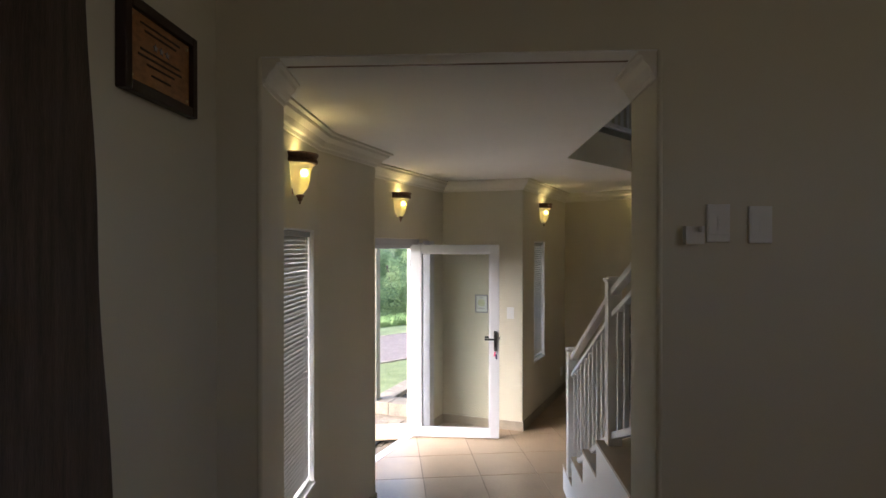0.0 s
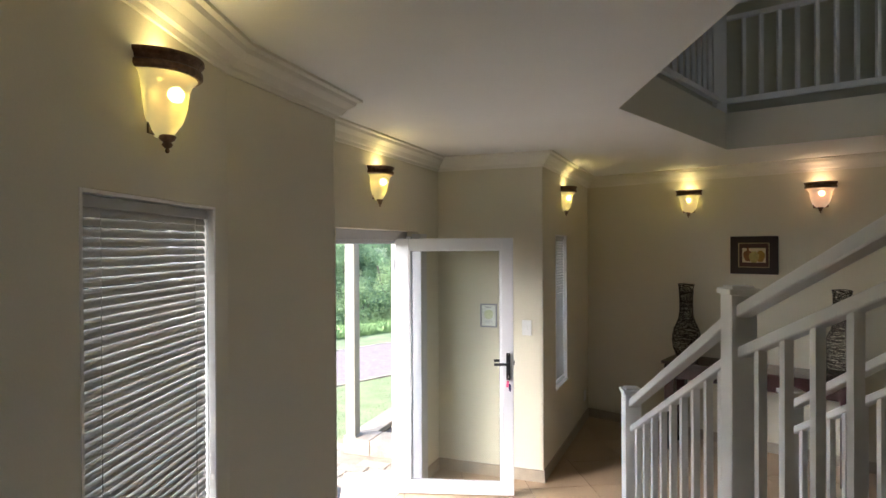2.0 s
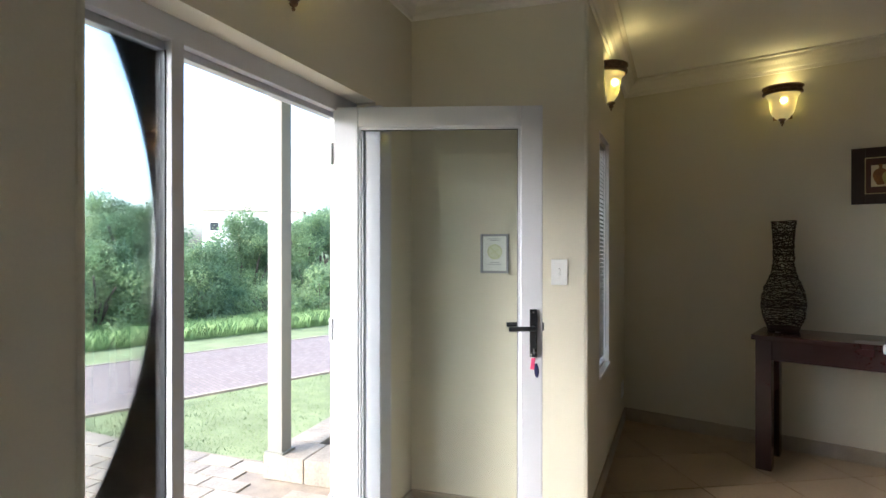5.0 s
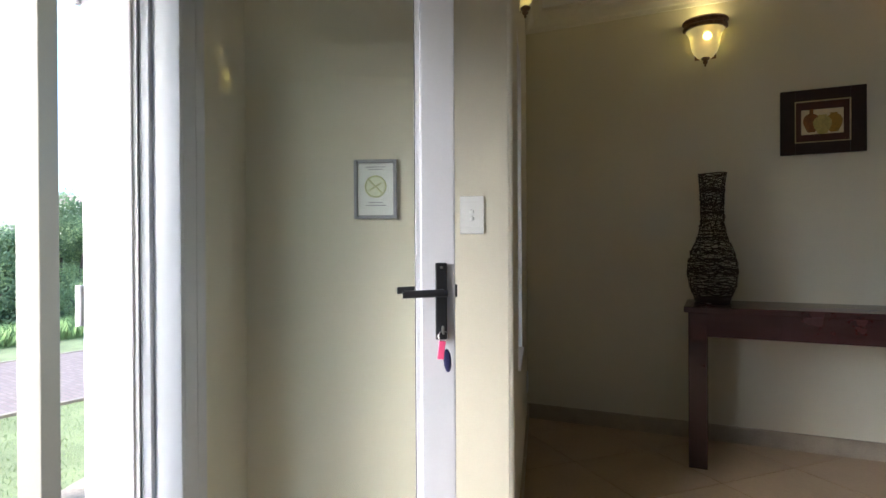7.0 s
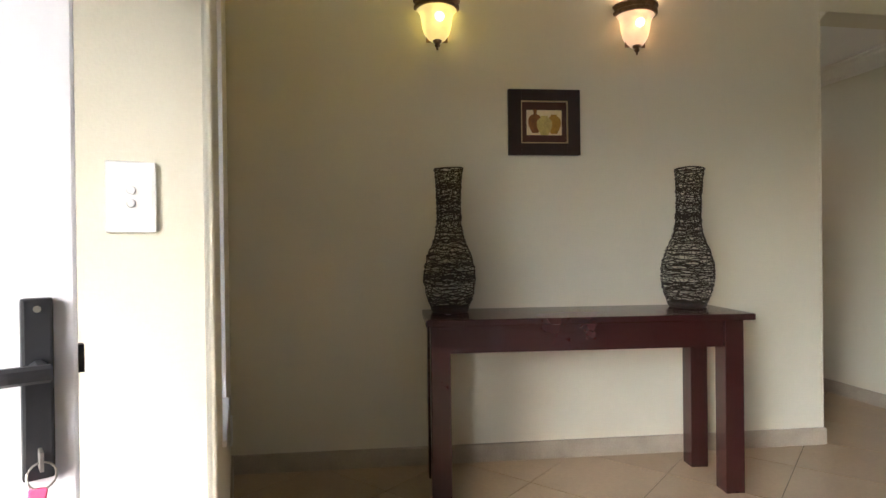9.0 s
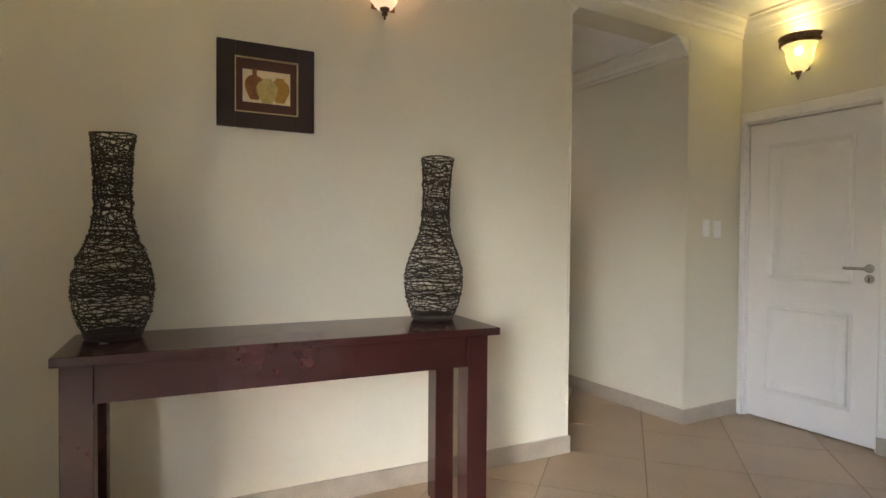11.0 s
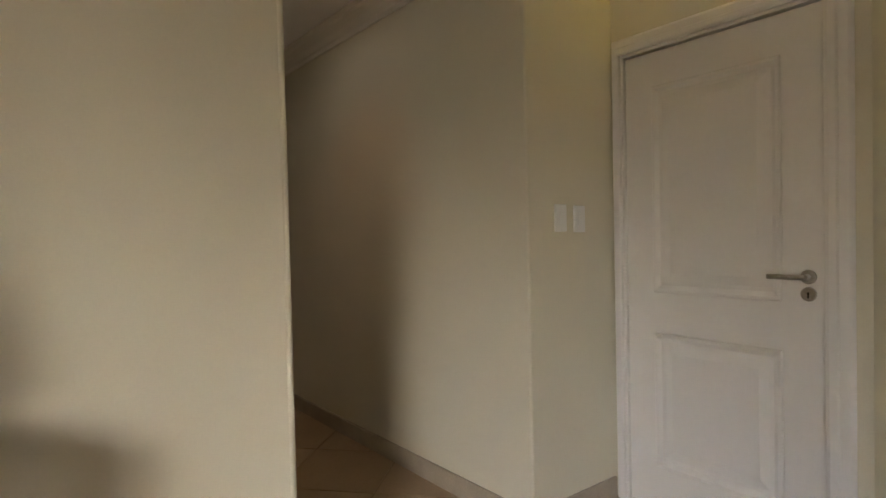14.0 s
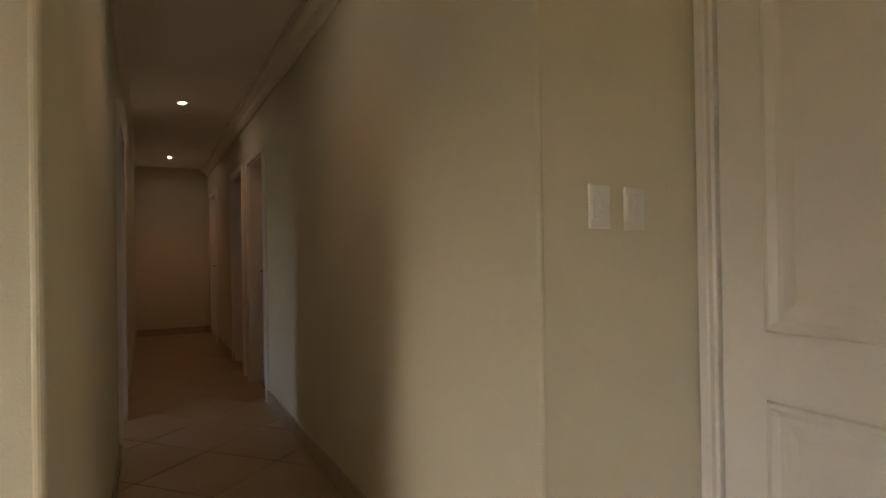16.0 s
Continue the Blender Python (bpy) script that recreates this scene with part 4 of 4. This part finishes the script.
plaque = thing("framed_plaque", pose(-0.73, 1.025, 2.447, 0, 0, 90), "orange-brown plaque in a dark timber frame", "plaque")
CW, CH = 0.37, 0.25
fr = bmesh.new()
for r in ((-CW / 2, -CW / 2 + 0.03, 0, CH), (CW / 2 - 0.03, CW / 2, 0, CH), (-CW / 2 + 0.03, CW / 2 - 0.03, 0, 0.03), (-CW / 2 + 0.03, CW / 2 - 0.03, CH - 0.03, CH)):
    box(fr, r[0], r[1], -0.03, -0.001, r[2], r[3], bevel=0.004)
part("frame", fr, FRAMEWOOD, plaque)
part("panel", boxes((-CW / 2 + 0.03, CW / 2 - 0.03, -0.016, -0.002, 0.03, CH - 0.03)), CERT, plaque)
tx = bmesh.new()
for k in range(3):
    star = [Vector(((-0.03 + 0.03 * k) + (0.012 if i % 2 == 0 else 0.005) * math.sin(i * math.pi / 5), -0.018, 0.150 + (0.012 if i % 2 == 0 else 0.005) * math.cos(i * math.pi / 5))) for i in range(10)]
    tx.faces.new([tx.verts.new(p) for p in star])
ext = bmesh.ops.extrude_face_region(tx, geom=tx.faces[:])
bmesh.ops.translate(tx, vec=(0, 0.002, 0), verts=[v for v in ext["geom"] if isinstance(v, bmesh.types.BMVert)])
part("star", tx, GREYFRAME, plaque)
tx = bmesh.new()
for z, w in ((0.195, 0.2), (0.178, 0.16), (0.125, 0.2), (0.108, 0.22), (0.09, 0.14), (0.065, 0.1)):
    box(tx, -w / 2, w / 2, -0.0172, -0.016, z, z + 0.006)
part("text_line", tx, FRAMEWOOD, plaque)
for x in (-CW / 2 + 0.045, CW / 2 - 0.045):
    for z in (0.045, CH - 0.045):
        part("screw", lathe([(0, 0), (0.006, 0), (0.004, 0.004), (0, 0.004)], 10, m=pose(x, -0.016, z, 90, 0, 0)), GOLD, plaque)

slab = bmesh.new()
rows = []
for k in range(25):
    z = k / 24
    wob = 0.006 * math.sin(9 * z + 1) + 0.004 * math.sin(23 * z)
    far_edge = 0.835 - 0.145 * min(1, max(0, z * 1.25)) + wob
    near_edge = 0.455 - 0.03 * math.sin(math.pi * z) - 0.5 * wob
    rows.append([slab.verts.new((x, y, 2.20 * z)) for x, y in ((0.002, near_edge), (0.002, far_edge), (0.030, far_edge), (0.040, far_edge - 0.015), (0.043, (near_edge + far_edge) / 2), (0.040, near_edge + 0.015), (0.030, near_edge))])
for a, b in zip(rows, rows[1:]):
    for k in range(7):
        slab.faces.new((a[k], a[(k + 1) % 7], b[(k + 1) % 7], b[k]))
slab.faces.new(rows[0][::-1]), slab.faces.new(rows[-1])
solid("timber_slab", slab, DOORWOOD, "tall dark brown rough timber slab against the wall", "timber slab", m=pose(-0.73, 0, UP))


# ---- panelled doors ----
def panel_leaf(parent, w, h):
    """A white leaf with two raised mouldings on its room face (y = 0)."""
    part("leaf", boxes((0, w, 0, 0.04, 0.012, h)), GLOSS, parent)
    for z0, z1 in ((0.20, 0.80), (0.98, h - 0.15)):
        x0, x1 = 0.13, w - 0.13
        bm = bmesh.new()
        loops = []
        for ins, y in ((0.0, 0.0), (0.006, -0.007), (0.016, -0.009), (0.024, -0.003), (0.034, 0.004), (0.05, 0.004), (0.085, -0.004)):
            loops.append([bm.verts.new(p) for p in ((x0 + ins, y, z0 + ins), (x1 - ins, y, z0 + ins), (x1 - ins, y, z1 - ins), (x0 + ins, y, z1 - ins))])
        for a, b in zip(loops, loops[1:]):
            for i in range(4):
                bm.faces.new((a[i], a[(i + 1) % 4], b[(i + 1) % 4], b[i]))
        bm.faces.new(loops[-1])
        bmesh.ops.translate(bm, vec=(0, -0.0045, 0), verts=bm.verts)
        part("panel", bm, GLOSS, parent)


def lever_set(parent, x, z, way):
    bm = lathe([(0, 0), (0.026, 0), (0.026, 0.007), (0.022, 0.009), (0.01, 0.009), (0.01, 0.04), (0, 0.04)], 20, m=pose(x, 0, z, 90, 0, 0))
    tube(bm, [Vector((x, -0.045, z)), Vector((x + way * 0.012, -0.05, z)), Vector((x + way * 0.12, -0.05, z))], 0.0095, 10)
    part("lever_handle", bm, STEEL, parent, "brushed steel lever handle")
    bm = lathe([(0, 0), (0.026, 0), (0.026, 0.006), (0.022, 0.008), (0, 0.008)], 20, m=pose(x, 0, z - 0.062, 90, 0, 0))
    rose = part("keyhole_rose", bm, STEEL, parent, "brushed steel keyhole rose")
    part("keyhole", boxes((x - 0.003, x + 0.003, -0.0095, -0.0078, z - 0.076, z - 0.054)), BLACK, rose)


ARCH = [(0, 0.0), (0.0, -0.018), (0.010, -0.022), (0.03, -0.020), (0.036, -0.014), (0.062, -0.014), (0.068, -0.010), (0.075, -0.003), (0.075, 0.0)]


def architrave(parent, w, h, wl=0.075, wr=0.075):
    """Moulded frame round an opening that starts at x = 0."""
    fac = lambda k: [(a * k / 0.075, b) for a, b in ARCH]
    for name, pts in (("architrave", "l"), ("architrave", "r"), ("architrave", "t")):
        bm = bmesh.new()
        pl, pr = fac(wl), fac(wr)
        rings = []
        if pts == "l":
            rings = [[(-a, b, 0) for a, b in pl], [(-a, b, h + a * 0.075 / wl) for a, b in pl]]
        elif pts == "r":
            rings = [[(w + a, b, 0) for a, b in pr], [(w + a, b, h + a * 0.075 / wr) for a, b in pr]]
        else:
            rings = [[(-a * wl / 0.075, b, h + a) for a, b in ARCH], [(w + a * wr / 0.075, b, h + a) for a, b in ARCH]]
        v = [[bm.verts.new(p) for p in r] for r in rings]
        n = len(v[0])
        for i in range(n):
            bm.faces.new((v[0][i], v[0][(i + 1) % n], v[1][(i + 1) % n], v[1][i]))
        bm.faces.new(v[0][::-1]), bm.faces.new(v[1])
        part(name, bm, GLOSS, parent)
    part("jamb", boxes((0.0, 0.012, 0.0, 0.19, 0, h - 0.012), (w - 0.012, w, 0.0, 0.19, 0, h - 0.012), (0, w, 0.0, 0.19, h - 0.012, h)), GLOSS, parent)


frame_2 = thing("door_2", on_wall(K, K2, 0.05, 0.0), "white moulded timber door frame", "door frame", kind="structure")
architrave(frame_2, 0.82, 2.06, 0.045, 0.085)
d2 = thing("panel_door", on_wall(K, K2, 0.067, 0.0) @ pose(0, 0.014, 0), "closed white two-panel door with a steel lever", "door")
panel_leaf(d2, 0.786, 2.040)
lever_set(d2, 0.742, 1.075, -1)

# hall doors
for i, (d0, has_leaf) in enumerate(((3.65, True), (4.80, False), (7.2, True))):
    m = along(hall_right(HL), hall_right(0)) @ pose(HL - d0 - 0.8, 0, 0)
    fr = thing("door_%d" % (3 + i), m, "white moulded timber door frame in the hall", "door frame", kind="structure")
    architrave(fr, 0.80, 2.06)
    if i == 0:
        hd = thing("panel_door", m @ pose(0.786, 0.06, 0, 0, 0, -6) @ pose(-0.772, 0, 0), "white two-panel door off the hall, left ajar", "door", group="hall doors")
    elif has_leaf:
        hd = thing("panel_door", m @ pose(0.014, 0.06, 0), "closed white two-panel door off the hall", "door", group="hall doors")
    else:
        continue
    panel_leaf(hd, 0.772, 2.044)
    lever_set(hd, 0.07, 1.05, 1)
fr = thing("door_6", along(hall_left(0), hall_left(1)) @ pose(2.75, 0, 0), "white moulded timber door frame in the hall", "door frame", kind="structure")
architrave(fr, 0.85, 2.06)

for d, watts in ((1.25, 0.22), (4.35, 0.65), (7.45, 0.65)):
    p = Vector(hall_left(d)) + HV * 0.45
    dl = thing("downlight", pose(p.x, p.y, HALLCEIL), "small round recessed downlight, lit", "downlight", group="hall downlights")
    part("trim_ring", lathe([(0.027, 0.0), (0.027, -0.006), (0.044, -0.004), (0.046, 0.0)], 24), STEEL, dl)
    part("lamp", lathe([(0, -0.002), (0.026, -0.002), (0.026, 0.0), (0, 0.0)], 20), SPOTGLOW, dl, "glowing lamp")
    sd = bpy.data.lights.new("downlight_beam", "SPOT")
    sd.energy, sd.spot_size, sd.spot_blend, sd.color, sd.shadow_soft_size = watts, radians(110), 0.7, (1.0, 0.38, 0.12), 0.03
    so = new("downlight_beam", sd)
    so.parent = dl
    so.location = (0, 0, -0.01)


# ---- outside ----
bm = bmesh.new()
box(bm, -3000, 3000, -3000, 3000, -0.5, -0.16)
solid("ground", bm, LAWN, "green lawn reaching to the distance", "lawn", "structure")
ra, rb = Vector((-2.35, 9.1)), Vector((-3.8, 11.15))
rdv = Vector((0.70, 0.71))
pts = [ra - rdv * 60, ra + rdv * 60, rb + rdv * 60, rb - rdv * 60]
solid("road", prism([tuple(p) for p in pts], -0.30, -0.145), ROAD, "red-brown brick-paved drive", "road", "structure")
kerb = bmesh.new()
for p in (ra, rb):
    n = Vector((-rdv.y, rdv.x)) * (0.05 if p is rb else -0.05)
    prism([tuple(q) for q in (p - rdv * 60, p + rdv * 60, p + rdv * 60 + n, p - rdv * 60 + n)], -0.30, -0.135, kerb)
solid("kerb", kerb, STONE, "flush concrete edging of the drive", "kerb", "structure")
PA, PB = Vector((-1.1, 6.69)), Vector((-2.36, 7.12))
solid("patio_base", prism([(-0.9, 3.6), (-0.25, 6.6), tuple(PA), tuple(PB), (-4.6, 8.1), (-4.6, 3.6)], -0.15, -0.062), GROUT, "mortar bed under the paving", "patio", "structure")
plant = thing("planter", along((-1.17, 6.45), (-0.75, 6.32)), "low sandy stone planter edge with dark soil", "planter")
for k in range(3):
    part("coping_stone", boxes((0.002 + 0.30 * k, 0.296 + 0.30 * k, 0, 0.30, -0.06, 0.095), bevel=0.01), STONE, plant)
for k in range(3):
    part("coping_stone", boxes((0.0, 0.24, 0.304 + 0.30 * k, 0.598 + 0.30 * k, -0.06, 0.095), bevel=0.01), STONE, plant)
part("soil", boxes((0.24, 0.90, 0.30, 1.2, -0.06, 0.04)), SOIL, plant)
post = thing("porch_post", along((-1.17, 6.45), (-0.75, 6.32)) @ pose(0.065, 0.09, 0.095), "grey-beige square porch post on the planter", "post")
part("shaft", boxes((-0.054, 0.054, -0.054, 0.054, 0.0, 2.405), bevel=0.006), POSTPAINT, post)
part("foot", boxes((-0.07, 0.07, -0.07, 0.07, 0.0, 0.012)), POSTPAINT, post)
PORCH = along(L4, INC)
solid("porch_beam", boxes((-2.6, 3.6, 0.985, 1.095, 2.50, 2.70), bevel=0.006, m=PORCH), POSTPAINT, "grey-beige porch roof beam", "beam", "structure")
solid("porch_ceiling", boxes((-2.6, 3.6, 0.255, 1.30, 2.70, 2.78), m=PORCH), WHITE, "white boarded porch ceiling over the entrance", "ceiling", "structure")


def shrub(name, seed, w, h, mats, leaves, label, cat):
    rnd = random.Random(seed)
    t = thing(name, None, label, cat)
    bm = bmesh.new()
    tips = []
    for k in range(7):
        a = rnd.uniform(0, 6.28)
        top = Vector((w * 0.38 * math.cos(a) * rnd.uniform(0.3, 1), w * 0.38 * math.sin(a) * rnd.uniform(0.3, 1), h * rnd.uniform(0.45, 0.8)))
        pts = [Vector((0.06 * math.cos(a), 0.06 * math.sin(a), 0)).lerp(top, s) + Vector((rnd.uniform(-1, 1), rnd.uniform(-1, 1), 0)) * 0.05 * w * s for s in (0, 0.35, 0.7, 1)]
        tube(bm, pts, 0.03 * h / 2.5, 5)
        tips.append(top)
    part("trunk", bm, BARK, t)
    clumps = []
    for k in range(46 if h < 3 else 80):
        a, zz = rnd.uniform(0, 6.28), rnd.uniform(0.06, 1.0)
        lim = math.sin(math.pi * min(1, 0.2 + 0.8 * zz) ** 0.9) ** 0.5 if zz < 0.98 else 0.3
        r = w / 2 * lim * rnd.uniform(0.35, 1.0)
        clumps.append((Vector((r * math.cos(a), r * math.sin(a), h * zz * rnd.uniform(0.8, 1.0))), w * rnd.uniform(0.09, 0.17)))
    verts, faces, ids = [], [], []
    per = leaves // len(clumps)
    for c, cr in clumps:
        mi = rnd.choice((0, 0, 1, 1, 2))
        for _ in range(per):
            d = Vector((rnd.gauss(0, 1), rnd.gauss(0, 1), rnd.gauss(0, 0.8))).normalized()
            p = c + d * cr * rnd.uniform(0.55, 1.1)
            s = rnd.uniform(0.028, 0.058)
            e = Vector((rnd.gauss(0, 1), rnd.gauss(0, 1), rnd.gauss(-0.2, 0.7))).normalized()
            f = e.cross(d)
            if f.length < 0.01:
                continue
            f = f.normalized()
            i = len(verts)
            verts += [p - e * s, p + f * s * 0.42, p + e * s, p - f * s * 0.42]
            faces.append((i, i + 1, i + 2, i + 3))
            ids.append(mi)
    me = bpy.data.meshes.new("crown")
    me.from_pydata(verts, [], faces)
    for mm in mats:
        me.materials.append(mm)
    me.polygons.foreach_set("material_index", ids)
    ob = new("crown", me)
    ob.parent = t
    return t


protos = [shrub("bush", 1, 2.6, 2.1, LEAF, 15000, "dense dark green bush beyond the drive", "bush"),
          shrub("bush", 2, 3.0, 2.5, LEAF, 17000, "broad leafy green bush beyond the drive", "bush"),
          shrub("tree", 3, 3.4, 3.8, LEAF, 36000, "leafy green tree beyond the drive", "tree"),
          shrub("bush", 4, 2.2, 1.3, [LEAF[1], LEAF[2], LEAF[2]], 8000, "pale green low bush on the verge", "bush")]
rnd = random.Random(21)
vd, vn = rdv, Vector((-rdv.y, rdv.x))
used = [False] * 4
spots = []
for k in range(28):
    spots.append((ra + vn * (4.9 + rnd.uniform(0, 1.0)) + vd * (-12 + 1.0 * k + rnd.uniform(-0.4, 0.4)), rnd.choice((0, 1, 1, 3)), 1.0))
for k in range(22):
    spots.append((ra + vn * (7.0 + rnd.uniform(0, 1.6)) + vd * (-14 + 1.5 * k + rnd.uniform(-0.6, 0.6)), rnd.choice((1, 2, 1)), 1.0))
for k in range(14):
    spots.append((ra + vn * (10.5 + rnd.uniform(0, 3)) + vd * (-16 + 2.9 * k + rnd.uniform(-1, 1)), 2, 1.1))
for p, i, s in spots:
    s *= rnd.uniform(0.6, 0.85)
    m = Matrix.LocRotScale((p.x, p.y, -0.17), Euler((0, 0, rnd.uniform(0, 6.28))), None)
    if not used[i]:
        used[i] = True
        protos[i].matrix_world = m
        protos[i].scale = (s, s, s * rnd.uniform(0.9, 1.1))
    else:
        c = copy_thing(protos[i], m)
        c.scale = (s, s, s * rnd.uniform(0.9, 1.1))


def blades(name, label, spots_at, count, lo, hi, width, seed, mat):
    rnd = random.Random(seed)
    verts, faces = [], []
    for _ in range(count):
        x, y = spots_at(rnd)
        h, a = rnd.uniform(lo, hi), rnd.uniform(0, 6.28)
        b = rnd.uniform(0, 6.28)
        dx, dy = math.cos(a) * width, math.sin(a) * width
        ox, oy = math.cos(b) * h * 0.45, math.sin(b) * h * 0.45
        i = len(verts)
        verts += [(x - dx, y - dy, -0.162), (x + dx, y + dy, -0.162), (x + ox * 0.4 + dx * 0.7, y + oy * 0.4 + dy * 0.7, -0.162 + h * 0.65), (x + ox, y + oy, -0.162 + h)]
        faces += [(i, i + 1, i + 2), (i, i + 2, i + 3)]
    me = bpy.data.meshes.new(name)
    me.from_pydata(verts, [], faces)
    me.materials.append(mat)
    return tagged(new(name, me), label, "grass", kind="stuff")


def on_verge(r):
    p = ra + vn * r.uniform(3.7, 5.0) + vd * r.uniform(-13, 18)
    return p.x, p.y


def on_lawn(r):
    while True:
        p = ra + vn * r.uniform(-3.6, -0.1) + vd * r.uniform(-4, 5)
        if (PB - PA).x * (p - PA).y - (PB - PA).y * (p - PA).x < -0.096 and p.y > 6.9:
            return p.x, p.y


big = copy_thing(protos[2], Matrix.LocRotScale((-10.2, 13.6, -0.17), Euler((0, 0, 1.0)), None))
big.scale = (1.35, 1.35, 1.3)
big = copy_thing(protos[2], Matrix.LocRotScale((-12.2, 13.0, -0.17), Euler((0, 0, 2.5)), None))
big.scale = (1.3, 1.3, 1.4)


blades("long_grass", "long bright green grass on the far verge", on_verge, 90000, 0.08, 0.28, 0.0022, 5, VERGE)
blades("lawn_blades", "short mown lawn grass by the paving", on_lawn, 36000, 0.012, 0.03, 0.0025, 6, BLADE)


def house(m, w, d, h, label):
    t = thing("house", m, label, "house")
    part("wall", boxes((0, w, 0, d, 0, h)), FARWALL, t)
    bm = bmesh.new()
    v = [bm.verts.new(p) for p in ((-0.5, -0.5, h), (w + 0.5, -0.5, h), (w + 0.5, d + 0.5, h), (-0.5, d + 0.5, h), (1.5, d / 2, h + 1.6), (w - 1.5, d / 2, h + 1.6))]
    for f in ((0, 1, 5, 4), (1, 2, 5), (2, 3, 4, 5), (3, 0, 4), (3, 2, 1, 0)):
        bm.faces.new([v[i] for i in f])
    part("roof", bm, FARROOF, t)
    for z in (1.2, 4.2):
        for k in range(int(w // 3)):
            wd = part("window", boxes((1.0 + 3 * k, 2.4 + 3 * k, -0.05, 0.02, z, z + 1.4)), FARWALL, t)
            part("pane", boxes((1.08 + 3 * k, 2.32 + 3 * k, -0.06, -0.045, z + 0.08, z + 1.32)), DARKGLASS, wd)


house(pose(-38, 88, -0.17, 0, 0, 15), 15, 9, 7.4, "distant pale plastered house above the trees")


# ---- floor tiles and paving stones ----
GA, PITCH = radians(9), 0.515
E1, E2 = Vector((math.cos(GA), math.sin(GA))), Vector((-math.sin(GA), math.cos(GA)))
ROOM = [(-0.88, 3.1), (-0.88, 3.08), L3, (-0.95, 3.95), (-0.22, 6.0), CR, TW, HC, hall_left(HL), hall_right(HL), OC, K, K2, R1, (1.86, 3.1)]
floor = solid("floor", prism([(-1.0, 2.9), (-0.70, 3.92), (-1.02, 4.03), (-0.27, 6.05), (0.8, 5.75), (1.55, 7.65), (4.35, 5.7), hall_left(HL + 0.1), hall_right(HL + 0.1), (5.25, 5.0), (5.65, 4.6), (5.1, 3.7), (2.9, 3.1)], -0.06, -0.004), GROUT, "beige ceramic tiled foyer floor", "floor", "structure")


def inside(p, poly):
    hit = False
    for i in range(len(poly)):
        a, b = poly[i - 1], poly[i]
        if (a[1] > p.y) != (b[1] > p.y) and p.x < (b[0] - a[0]) * (p.y - a[1]) / (b[1] - a[1]) + a[0]:
            hit = not hit
    return hit


def slab_mesh(name, w, d, t, mat, gap, bevel=0.002):
    return finish(name, boxes((gap / 2, w - gap / 2, gap / 2, d - gap / 2, -t, 0), bevel=bevel), mat)


tile_me = slab_mesh("tile", PITCH, PITCH, 0.012, TILE, 0.005, 0.0015)


def side(p, a, b):
    """How far p lies outside the line from a to b, the room being to its right."""
    d = (Vector(b) - Vector(a)).normalized()
    return (p - Vector(a)).dot(Vector((-d.y, d.x)))


def cut(poly, a, b, off):
    keep = []
    for k in range(len(poly)):
        p, q = poly[k - 1], poly[k]
        dp, dq = side(p, a, b) - off, side(q, a, b) - off
        if (dp < 0) != (dq < 0):
            keep.append(p.lerp(q, dp / (dp - dq)))
        if dq < 0:
            keep.append(q)
    return keep


def span(poly, a, b):
    """Whether the stretch a-b runs through the convex polygon."""
    a, b = Vector(a), Vector(b)
    return any(all(side(a.lerp(b, t), poly[k - 1], poly[k]) <= 0.0 for k in range(len(poly))) for t in np.linspace(0, 1, 80))


REFLEX = [L3, CR, HC, OC]
for i in range(-8, 40):
    for j in range(-4, 28):
        o = E1 * (0.42 + PITCH * i) + E2 * (3.33 + PITCH * j)
        corners = [o + E1 * PITCH * a + E2 * PITCH * b for a in (0, 0.5, 1) for b in (0, 0.5, 1)]
        if not any(inside(c, ROOM) for c in corners):
            continue
        quad = [o + E1 * (0.0025 + (PITCH - 0.005) * a) + E2 * (0.0025 + (PITCH - 0.005) * b) for a, b in ((0, 0), (0, 1), (1, 1), (1, 0))]
        shape = quad
        if not any(all(side(Vector(r), quad[k - 1], quad[k]) <= 0.02 for k in range(4)) for r in REFLEX):
            for k in range(len(ROOM)):
                if span(quad, ROOM[k - 1], ROOM[k]) and len(shape) > 2:
                    shape = cut(shape, ROOM[k - 1], ROOM[k], 0.06)
        if len(shape) < 3:
            continue
        if shape is quad:
            ob = new("tile", tile_me)
            ob.matrix_local = pose(o.x, o.y, random.uniform(-0.0006, 0.0004), 0, 0, 9)
        else:
            ob = new("tile", finish("tile", prism([tuple(p) for p in shape], -0.012, 0.0), TILE))
        ob.parent = floor
doorline_a, doorline_b = Vector(L4), Vector(INC)
dn = (doorline_b - doorline_a).normalized()
dout = Vector((-dn.y, dn.x))

patio = bpy.data.objects["patio_base"]
pav_me = slab_mesh("paver", 0.30, 0.15, 0.03, STONE, 0.012, 0.003)
PZ = -0.05
pd = (PB - PA).normalized()
pn = Vector((-pd.y, pd.x))
count = 0
for i in range(-4, 11):
    for j in range(0, 24):
        o = PA + pd * (0.30 * i + (0.15 if j % 2 else 0)) + pn * (0.04 + 0.15 * j)
        c = o + pd * 0.15 + pn * 0.075
        far = (c - doorline_a).dot(dout)
        if far < 0.34 or far > 3.2 or count >= 300 or (c.x > -1.25 and c.y > 6.2):
            continue
        count += 1
        ob = new("paver", pav_me)
        ob.parent = patio
        ob.matrix_local = pose(o.x, o.y, PZ + random.uniform(-0.003, 0.003), 0, 0, math.degrees(math.atan2(pd.y, pd.x)))
